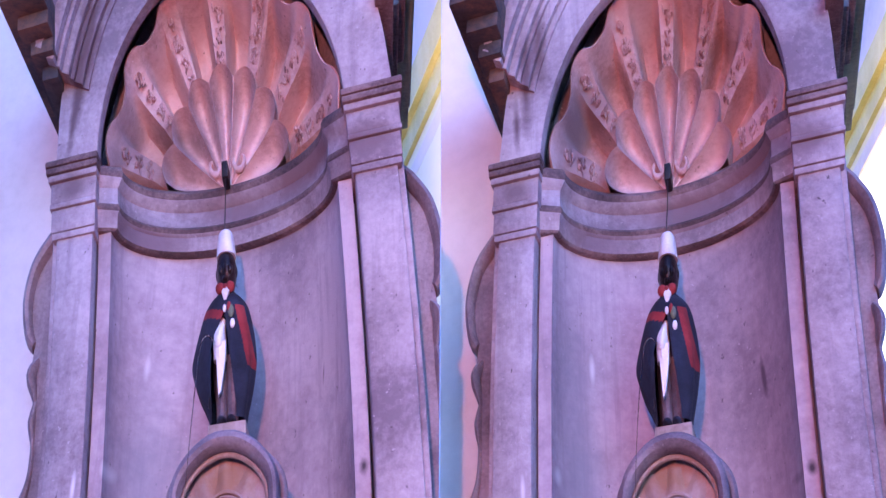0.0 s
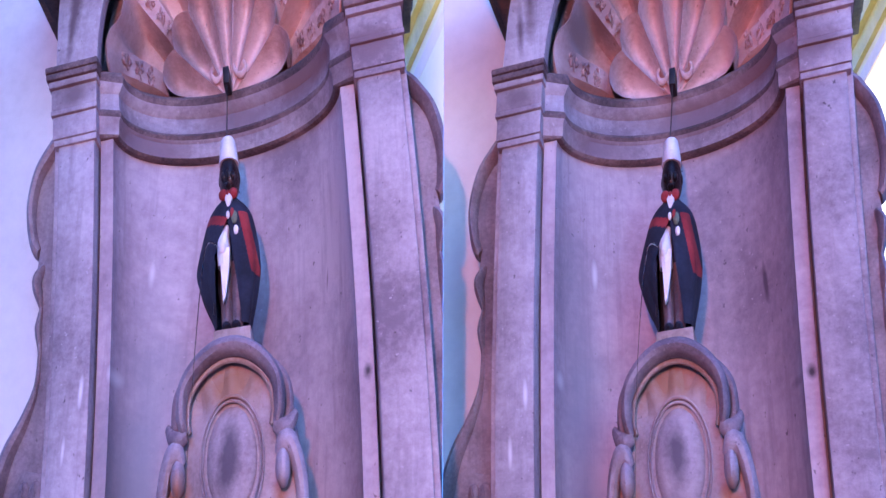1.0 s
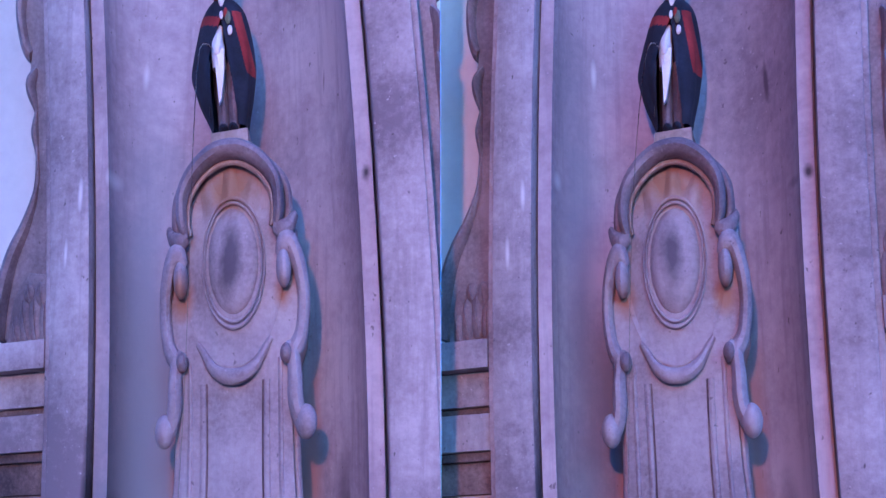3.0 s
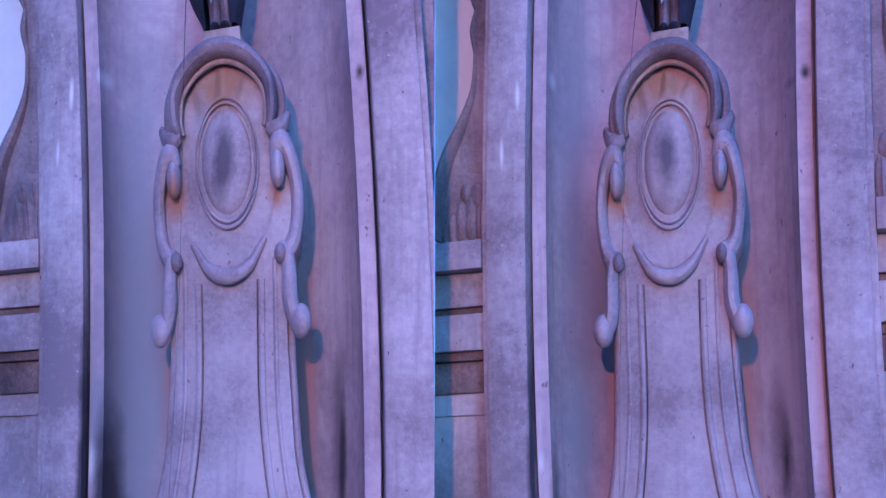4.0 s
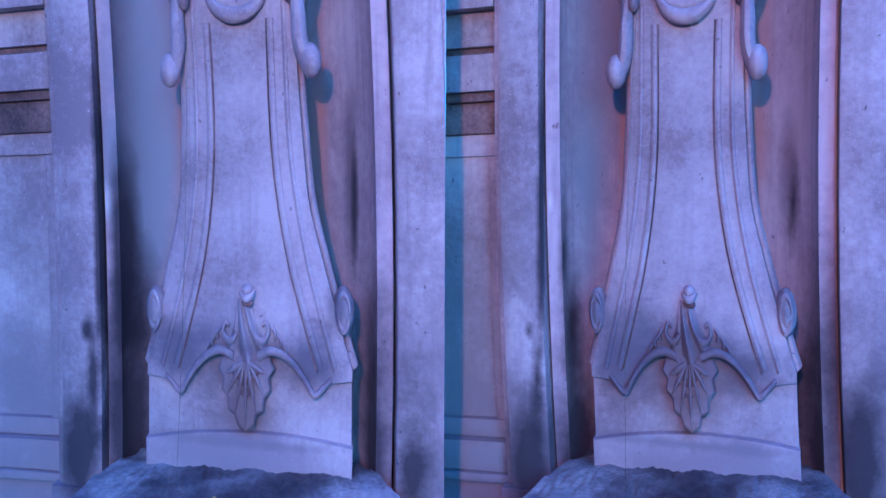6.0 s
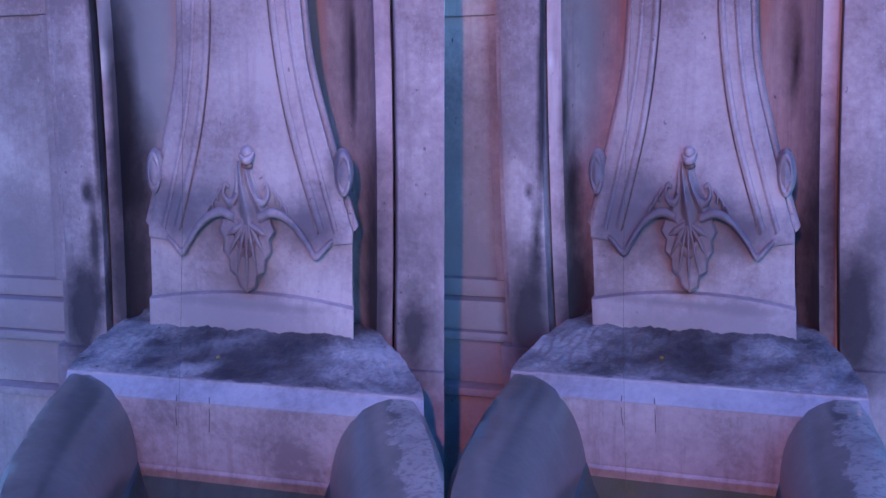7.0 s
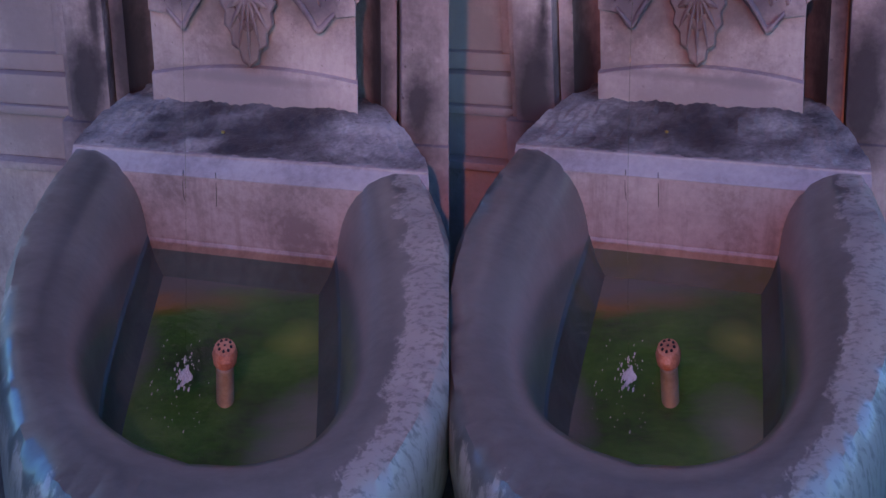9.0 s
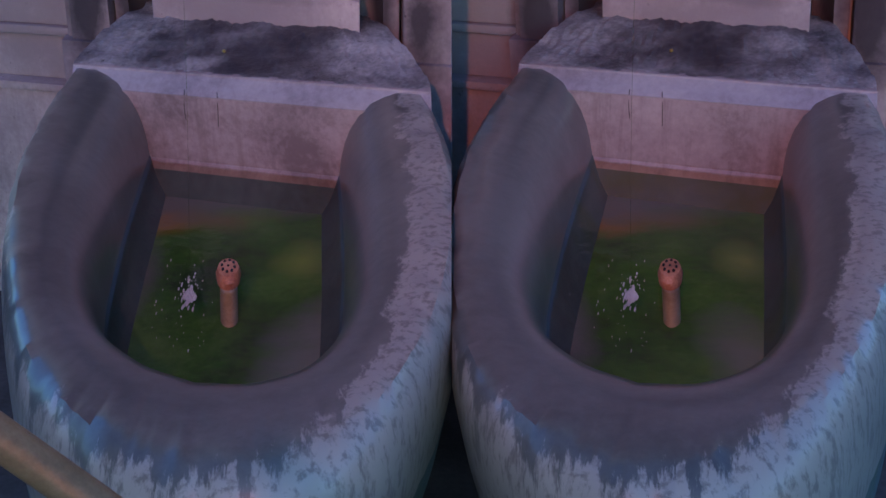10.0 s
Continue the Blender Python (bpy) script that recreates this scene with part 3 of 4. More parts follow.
def side_scroll(m, s):
    def fit(points):
        """Slims and lowers the scroll beside the corner house to fit the camera's view."""
        if s < 0:
            return points
        return [(1.16 + (p[0] - 1.16) * (0.76 if p[-1] > 2.95 else 1.0), *p[1:-1], p[-1] - 0.07 * max(0, min(1, p[-1] - 2.7))) for p in points]

    line = [(1.17, 0.2, 3.99), (1.24, 0.2, 3.94), (1.35, 0.2, 3.85), (1.40, 0.2, 3.72), (1.375, 0.2, 3.60), (1.335, 0.2, 3.56)]
    part("volute", rope([(s * u, w, z) for u, w, z in fit(line)], [0.03, 0.04, 0.04, 0.04, 0.035, 0.025], 8, 12, 2.0), GRIMY, m, "rolled side scroll of the niche")
    body = [(1.16, 3.98), (1.28, 3.90), (1.36, 3.8), (1.38, 3.66), (1.33, 3.58), (1.345, 3.50), (1.30, 3.42), (1.295, 3.2), (1.31, 3.08), (1.37, 2.98), (1.47, 2.88), (1.60, 2.80), (1.60, 2.60), (1.16, 2.56)]
    part("side_bracket", slab([(s * u, z) for u, z in fit(body)], 0.17, 0.5, 0.01), GRIMY, m)
    tail = [(1.30, 0.2, 3.50), (1.335, 0.18, 3.44), (1.305, 0.2, 3.36), (1.315, 0.2, 3.28), (1.30, 0.2, 3.2), (1.31, 0.2, 3.08), (1.38, 0.2, 2.97), (1.48, 0.2, 2.86), (1.55, 0.2, 2.72), (1.58, 0.2, 2.60)]
    part("volute", rope([(s * u, w, z) for u, w, z in fit(tail)], [0.02, 0.035, 0.02, 0.032, 0.02, 0.025, 0.035, 0.045, 0.055, 0.06], 8, 12, 2.0), GRIMY, m)
    part("leaf_back", slab([(s * u, z) for u, z in ((1.17, 2.55), (1.50, 2.55), (1.44, 2.72), (1.34, 2.80), (1.17, 2.78))], 0.13, 0.2, 0.01), GRIMY, m)
    for k, (u, z, a, c, tilt) in enumerate(((1.22, 2.63, 0.045, 0.075, 0.0), (1.29, 2.65, 0.045, 0.085, 0.012), (1.36, 2.64, 0.042, 0.075, 0.02), (1.42, 2.61, 0.035, 0.055, 0.02), (1.25, 2.72, 0.05, 0.045, 0.01), (1.33, 2.73, 0.04, 0.035, 0.01))):
        part("leaf", join(ball(s * u, 0.135, z, a, 0.022, c, 12), rope([(s * (u - tilt), 0.118, z - c * 0.8), (s * u, 0.108, z), (s * (u + tilt), 0.122, z + c * 0.85)], [0.004, 0.006, 0.003], 4, 6)), GRIMY, m, "worn carved leaf")


def wing(m, s):
    """The low wall beside a pilaster, with its cornice and foot."""
    steps = [(2.47, 2.56, 0.02), (2.36, 2.469, 0.10), (2.335, 2.359, 0.13), (2.22, 2.334, 0.06), (2.19, 2.219, 0.09), (2.09, 2.189, 0.12), (2.02, 2.089, 0.14)]
    for z0, z1, d in steps:
        # brown courses put the shade of the mouldings' undersides into the colour
        part("wing_cornice", block(*span(s, 1.166, 2.3), d, 0.55, z0, z1, 0.006), BROWN if 2.05 < z0 < 2.2 or z0 == 2.335 else STONE, m)
    part("wing_wall", join(block(*span(s, 1.166, 2.3), 0.16, 0.55, 0.0, 2.019, 0, 8), block(*span(s, 1.166, 1.26), 0.12, 0.2, 1.18, 2.019, 0.006, 4)), STONE, m)
    feet = [(1.12, 1.179, 0.12), (1.02, 1.119, 0.07), (0.99, 1.019, 0.05), (0.84, 0.989, 0.08), (0.81, 0.839, 0.02), (0.0, 0.809, 0.04)]
    for z0, z1, d in feet:
        part("wing_foot", block(*span(s, 1.17, 2.3), d, 0.5, z0, z1, 0.008), STONE, m)
    part("pilaster_foot", join(block(*span(s, 0.87, 1.19), -0.02, 0.3, 0.0, 1.0, 0.01, 3)), STONE, m)


def pedestal():
    p = thing("pedestal", (0, 0, 1.04), "carved stone pedestal with an oval cartouche and scrolls", "pedestal", "pedestals")
    half = [(0.31, 2.6), (0.325, 2.35), (0.328, 2.18), (0.345, 2.0), (0.37, 1.84), (0.44, 1.68), (0.53, 1.5), (0.60, 1.37)]
    line = spline([(u, 0, z) for u, z in half], 6)
    hem = [(q.x, q.z) for q in spline([(0.485, 0, 1.330), (0.44, 0, 1.312), (0.385, 0, 1.284), (0.345, 0, 1.32), (0.26, 0, 1.378), (0.16, 0, 1.405), (0.07, 0, 1.39)], 5)]
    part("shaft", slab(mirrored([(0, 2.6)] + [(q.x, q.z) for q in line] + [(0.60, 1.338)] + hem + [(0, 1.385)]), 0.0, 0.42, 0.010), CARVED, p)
    part("base", slab(mirrored([(0, 1.42), (0.598, 1.42), (0.60, 1.12)]), 0.026, 0.42, 0.008), CARVED, p, "smooth base under the brow")
    foot = mirrored([(0.606 * k / 12, 1.152 + 0.032 * (1 - (k / 12) ** 2)) for k in range(13)] + [(0.606, 1.0)])
    part("foot", slab(foot, -0.012, 0.42, 0.012), CARVED, p)
    inset = spline([(u, 0, z) for u, z in ((0.172, 2.36), (0.169, 2.09), (0.193, 1.88), (0.264, 1.65), (0.41, 1.37))], 6)
    mid = spline([(u, 0, z) for u, z in ((0.262, 2.42), (0.262, 2.09), (0.29, 1.88), (0.365, 1.65), (0.505, 1.37))], 6)
    for s in (-1, 1):
        part("fillet", rope([(s * (q.x + 0.012), 0.0, q.z) for q in inset[::3]], 0.02, 3, 8, 0.5), CARVED, p)
        # a brown cord on the surface stands in for an incised line's shade
        part("groove_shade", rope([(s * (q.x - 0.010), -0.001, q.z) for q in inset[::3]], 0.005, 3, 6), BROWN, p)
        part("fillet", rope([(s * q.x, 0.0, q.z) for q in mid[::3]], 0.014, 3, 8, 0.55), CARVED, p)
        part("edge_roll", rope([(s * (q.x + 0.012), 0.06, q.z) for q in line[6::4]], 0.024, 3, 10), CARVED, p, "rolled moulding along the shaft's side")
    # cartouche
    half = [(0.10, 3.034), (0.17, 3.015), (0.25, 2.972), (0.31, 2.92), (0.355, 2.85), (0.378, 2.78), (0.372, 2.72), (0.395, 2.64), (0.408, 2.56), (0.395, 2.48), (0.35, 2.42), (0.30, 2.40), (0.2, 2.40), (0.1, 2.38)]
    part("cartouche", slab(mirrored([(0, 3.042)] + half + [(0, 2.37)]), 0.0, 0.42, 0.02, 3), CARVED, p)
    # dished field between hood and oval
    rows = []
    for r, w in ((1.0, -0.004), (0.93, 0.0), (0.75, -0.012), (0.6, -0.026), (0.4, -0.03)):
        rows.append([(0.30 * r * math.cos(radians(a)), w + 0.016 * math.sin(radians(a * 11)) * (0.62 < r < 0.95) * max(0.0, math.sin(radians(a))), 2.705 + 0.30 * r * math.sin(radians(a))) for a in range(0, 360, 4)])
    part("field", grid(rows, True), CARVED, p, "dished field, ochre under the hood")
    hood = [(-0.27, -0.03, 2.80), (-0.285, -0.05, 2.85), (-0.27, -0.06, 2.92), (-0.20, -0.065, 2.978), (-0.10, -0.07, 3.018), (0, -0.07, 3.030), (0.10, -0.07, 3.018), (0.20, -0.065, 2.978), (0.27, -0.06, 2.92), (0.285, -0.05, 2.85), (0.27, -0.03, 2.80)]
    part("hood", rope(hood, [0.025, 0.034, 0.034, 0.032, 0.031, 0.030, 0.031, 0.032, 0.034, 0.034, 0.025], 6, 12, 1.8), GRIMY, p, "thick rolled hood over the oval")
    part("hood_bead", rope([(u * 0.87, -0.05, 2.70 + (z - 2.70) * 0.905) for u, w, z in hood], 0.012, 6, 8), HOOD, p)
    outer = [(u * 1.18, 0.0, 2.72 + (z - 2.72) * 1.0) for u, w, z in hood]
    part("hood_edge", rope(outer, 0.026, 6, 10), GRIMY, p)
    part("oval_ring", rope([(u, -0.035, z) for u, z in arc(0.008, 2.702, 0.183, 0.190, 0, 360, 40)], 0.0065, 2, 8), CARVED, p)
    part("oval_ring", rope([(u, -0.04, z) for u, z in arc(0.008, 2.702, 0.167, 0.174, 0, 360, 40)], 0.0055, 2, 8), CARVED, p)
    boss = ball(0.008, -0.018, 2.706, 0.150, 0.050, 0.158, 36)
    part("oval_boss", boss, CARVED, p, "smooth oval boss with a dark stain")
    for s in (-1, 1):
        part("curl", join(ball(s * 0.30, -0.05, 2.665, 0.043, 0.055, 0.058), rope([(s * 0.275, -0.05, 2.70), (s * 0.30, -0.06, 2.735), (s * 0.345, -0.05, 2.73), (s * 0.385, -0.03, 2.67), (s * 0.405, -0.01, 2.58), (s * 0.385, -0.01, 2.48), (s * 0.34, -0.02, 2.435), (s * 0.30, -0.03, 2.435)], [0.024, 0.034, 0.038, 0.038, 0.036, 0.036, 0.034, 0.026], 6)), CARVED, p, "rolled scroll ending in a ball")
        part("curl", rope([(s * 0.255, -0.05, 2.79), (s * 0.30, -0.055, 2.775), (s * 0.345, -0.04, 2.79), (s * 0.375, -0.02, 2.82)], [0.024, 0.03, 0.028, 0.018], 6), GRIMY, p)
        part("knot", ball(s * 0.30, -0.035, 2.425, 0.036, 0.04, 0.03), GRIMY, p)
        part("strap", rope([(s * 0.335, -0.02, 2.44), (s * 0.345, -0.025, 2.36), (s * 0.345, -0.025, 2.31), (s * 0.355, -0.02, 2.27), (s * 0.375, -0.02, 2.24)], [0.034, 0.042, 0.044, 0.042, 0.038], 6), CARVED, p, "hanging strap with a rolled end")
        part("strap_end", ball(s * 0.402, -0.025, 2.232, 0.06, 0.05, 0.05), CARVED, p, "round rolled end of the strap")
        part("coil", join(ball(s * 0.548, 0.04, 1.535, 0.062, 0.065, 0.07), rope([(u, -0.006, z) for u, z in arc(s * 0.55, 1.535, 0.03, 0.05, 0, 340, 14)], 0.014, 3, 8)), CARVED, p, "small side coil")
    part("lower_lip", rope([(-0.215, 0.0, 2.48), (-0.175, -0.005, 2.445), (-0.13, -0.02, 2.405), (-0.07, -0.03, 2.38), (0, -0.032, 2.372), (0.07, -0.03, 2.38), (0.13, -0.02, 2.405), (0.175, -0.005, 2.445), (0.215, 0.0, 2.48)], [0.012, 0.018, 0.022, 0.024, 0.024, 0.024, 0.022, 0.018, 0.012], 6, 10), CARVED, p)
    # brow and leaf
    for s in (-1, 1):
        part("brow", rope([(s * 0.485, 0.0, 1.345), (s * 0.445, -0.01, 1.325), (s * 0.39, -0.012, 1.30), (s * 0.34, -0.015, 1.34), (s * 0.26, -0.02, 1.395), (s * 0.16, -0.025, 1.425), (s * 0.07, -0.03, 1.41)], [0.008, 0.010, 0.012, 0.013, 0.013, 0.014, 0.014], 6), CARVED, p, "moulded brow")
        part("curl", rope([(s * 0.05, -0.02, 1.475), (s * 0.075, -0.025, 1.455), (s * 0.105, -0.022, 1.455), (s * 0.13, -0.02, 1.478), (s * 0.118, -0.018, 1.505), (s * 0.095, -0.018, 1.497)], [0.012, 0.013, 0.012, 0.010, 0.009, 0.007], 6), CARVED, p)
        for k in range(3):
            part("leaf_lobe", rope([(s * (0.15 + 0.03 * k), -0.012, 1.49 - 0.022 * k), (s * (0.17 + 0.03 * k), -0.016, 1.475 - 0.022 * k), (s * (0.165 + 0.03 * k), -0.008, 1.455 - 0.02 * k)], 0.008, 4, 8), CARVED, p)
    half = [(0.07, 1.405), (0.14, 1.405), (0.165, 1.37), (0.135, 1.345), (0.145, 1.31), (0.105, 1.285), (0.105, 1.25), (0.06, 1.235), (0.05, 1.205)]
    part("leaf", slab(mirrored([(0, 1.41)] + half + [(0, 1.185)]), -0.03, 0.0, 0.02, 3), CARVED, p, "lobed acanthus leaf")
    for u, z in ((0.115, 1.36), (0.105, 1.30), (0.06, 1.245), (0.0, 1.20), (-0.06, 1.245), (-0.105, 1.30), (-0.115, 1.36)):
        part("leaf_rib", rope([(u * 0.15, -0.03, 1.39), (u * 0.65, -0.036, 1.39 + (z - 1.39) * 0.55), (u, -0.028, z)], [0.012, 0.011, 0.004], 4, 8), CARVED, p)
    # raised dark inlay: the shade of a hollow put in by colour
    part("leaf_hollow_shade", slab([(-0.085, 1.375), (-0.05, 1.35), (0, 1.318), (0.05, 1.35), (0.085, 1.375), (0.03, 1.30), (0, 1.29), (-0.03, 1.30)], -0.044, -0.02, 0.004), BROWN, p, "dark inlay on the leaf that paints in a shaded hollow")
    rows = []
    for q in spline([(1.572, 0.040, 0.030), (1.545, 0.052, 0.040), (1.51, 0.064, 0.046), (1.48, 0.084, 0.048), (1.45, 0.115, 0.046), (1.42, 0.14, 0.04), (1.39, 0.115, 0.046), (1.35, 0.055, 0.042), (1.325, 0.014, 0.02)], 4):
        row = []
        for k in range(29):
            v = -1 + k / 14
            sway = 0.012 * math.sin((q.x - 1.33) * 20)
            fold = 0.012 * math.sin(v * 9 + (q.x - 1.33) * 22) * min(1, q.y / 0.05)
            row.append((v * q.y + sway, 0.012 - (q.z + fold) * math.sqrt(max(0.0, 1 - v * v)), q.x))
        rows.append(row)
    part("crest", grid(rows), CARVED, p, "folded drape of leaves curling over at its top")
    part("crest_knob", join(ball(0.012, -0.024, 1.600, 0.034, 0.026, 0.018), rope([(-0.03, -0.03, 1.592), (0.0, -0.05, 1.578), (0.035, -0.045, 1.582), (0.055, -0.03, 1.598)], [0.006, 0.012, 0.012, 0.006], 5, 8)), CARVED, p, "curled knob over the crest")
    # brown bead in place of the shade beneath the knob
    part("crest_hollow_shade", ball(0.014, -0.030, 1.562, 0.034, 0.014, 0.012, 12), BROWN, p, "brown bead that paints in the shaded hollow under the knob")
    part("plinth", slab([(-0.12, 3.02), (0.125, 3.02), (0.115, 3.118), (-0.11, 3.118)], 0.02, 0.22, 0.008), HOOD, p, "small block under the statue")
    return p


def statue():
    """One mesh: cape, body, head and cap, told apart by materials."""
    pieces = []

    def add(bm, index):
        for f in bm.faces:
            f.material_index = index
        pieces.append(bm)

    c = 0.105
    rows = []
    shape = [(3.165, -0.105, 0.115, 0.085), (3.20, -0.13, 0.128, 0.09), (3.26, -0.18, 0.152, 0.10), (3.32, -0.215, 0.17, 0.105), (3.36, -0.222, 0.176, 0.105), (3.42, -0.20, 0.172, 0.10), (3.48, -0.172, 0.158, 0.095), (3.53, -0.145, 0.138, 0.085), (3.56, -0.115, 0.11, 0.075), (3.585, -0.07, 0.068, 0.055), (3.60, -0.04, 0.045, 0.045)]
    dense = spline([(a, b, d) for _, a, b, d in shape], 8)
    heights = spline([(z, 0, 0) for z, *_ in shape], 8)
    n = 220
    for q, h in zip(dense, heights):
        row = []
        for k in range(n):
            t = 2 * math.pi * k / n
            fold = 1 + 0.035 * math.sin(9 * t + 8 * h.x) * min(1, (3.6 - h.x) * 4)
            u = (q.y if math.cos(t) > 0 else -q.x) * math.cos(t) * fold
            row.append((u, c + q.z * math.sin(t) * fold, h.x))
        rows.append(row)
    cape = grid(rows, True)
    gone = []
    for f in cape.faces:
        p = f.calc_center_median()
        opening = (3.50 - p.z)
        left, right = -0.005 - min(0.085, opening * 0.75), min(0.062, -0.002 + opening * 0.22)
        if p.y < c and opening > 0 and left < p.x < right:
            gone.append(f)
            continue
        red = (p.y < c and p.x < 0 and abs(p.z - (3.522 - 0.26 * (p.x + 0.14))) < 0.017) or (p.y < c + 0.04 and 3.32 < p.z < 3.525 and 0.06 + (3.525 - p.z) * 0.36 < p.x < 0.115 + (3.525 - p.z) * 0.36)
        f.material_index = 1 if red else 0
    bmesh.ops.delete(cape, geom=gone, context="FACES")
    pieces.append(cape)
    add(ball(-0.0, c + 0.03, 3.36, 0.10, 0.04, 0.19), 0)
    for s in (-1, 1):
        u = 0.0 + s * 0.03
        add(rope([(u, c - 0.01, 3.37), (u + s * 0.003, c - 0.018, 3.27), (u + s * 0.004, c - 0.012, 3.19), (u + s * 0.004, c - 0.03, 3.16)], [0.042, 0.038, 0.034, 0.03], 6, 12), 3)
        add(ball(u, c - 0.05, 3.158, 0.03, 0.05, 0.016, 10), 0)
        add(ball(s * 0.032, c - 0.068, 3.592, 0.03, 0.014, 0.02, 10), 1)
    add(ball(0.0, c - 0.075, 3.592, 0.012, 0.012, 0.012, 8), 1)
    add(rope([(-0.012, c - 0.06, 3.485), (-0.035, c - 0.07, 3.42), (-0.035, c - 0.065, 3.35)], [0.012, 0.042, 0.042], 5, 12), 2)
    add(slab([(-0.06, 3.40), (0.008, 3.40), (0.0, 3.33), (-0.025, 3.24), (-0.042, 3.225)], c - 0.105, c - 0.085, 0.004), 2)
    add(ball(-0.04, c - 0.1, 3.40, 0.028, 0.02, 0.024, 10), 2)
    add(slab([(0.0, 3.60), (0.028, 3.575), (0.0, 3.53), (-0.022, 3.575)], c - 0.082, c - 0.05, 0.004), 2)
    add(ball(0.0, c - 0.10, 3.508, 0.012, 0.006, 0.014, 10), 2)
    add(ball(0.048, c - 0.098, 3.455, 0.016, 0.006, 0.016, 10), 2)
    add(ball(0.04, c - 0.10, 3.497, 0.02, 0.008, 0.022, 10), 5)
    add(ball(0.028, c - 0.10, 3.512, 0.014, 0.008, 0.018, 10), 1)
    add(ball(0.0, c, 3.670, 0.066, 0.070, 0.082, 20), 4)
    add(ball(0.0, c - 0.062, 3.662, 0.012, 0.016, 0.018, 8), 4)
    add(ball(0.0, c - 0.05, 3.63, 0.024, 0.02, 0.012, 8), 4)
    for s in (-1, 1):
        add(ball(s * 0.028, c - 0.05, 3.66, 0.022, 0.02, 0.02, 8), 4)
        add(ball(s * 0.06, c, 3.67, 0.012, 0.018, 0.022, 8), 4)
    rows = [[(a * math.cos(radians(t)), c + a * math.sin(radians(t)), z) for t in range(0, 360, 15)] for z, a in ((3.722, 0.063), (3.730, 0.064), (3.775, 0.055), (3.806, 0.047), (3.811, 0.041))]
    add(grid(rows, True, True), 2)
    add(rope([(-0.095, c - 0.03, 3.40), (-0.10, c - 0.06, 3.30), (-0.105, c - 0.07, 3.20)], 0.004, 5, 6), 4)
    single("statue", join(*pieces), [NAVY, RED, WHITE, GREY, BRONZE, GREEN], "small dark bronze statue in navy cape, red trim and white cap", "statue", "statues")


def water_jet():
    line = [(-0.035, 0.0, 3.38), (-0.07, -0.12, 3.36), (-0.085, -0.25, 3.25), (-0.10, -0.45, 2.85), (-0.10, -0.65, 2.3), (-0.10, -0.9, 1.6), (-0.095, -1.15, WATER)]
    single("water_jet", rope(line, [0.003, 0.003, 0.003, 0.0025, 0.002, 0.0015, 0.001], 6, 6), WATERY, "thin falling jet of clear water", "water jet", "water jets")


# ---- the basin ----
WATER = 0.78


def basin_axis(w):
    return -0.035 - 0.085 * w


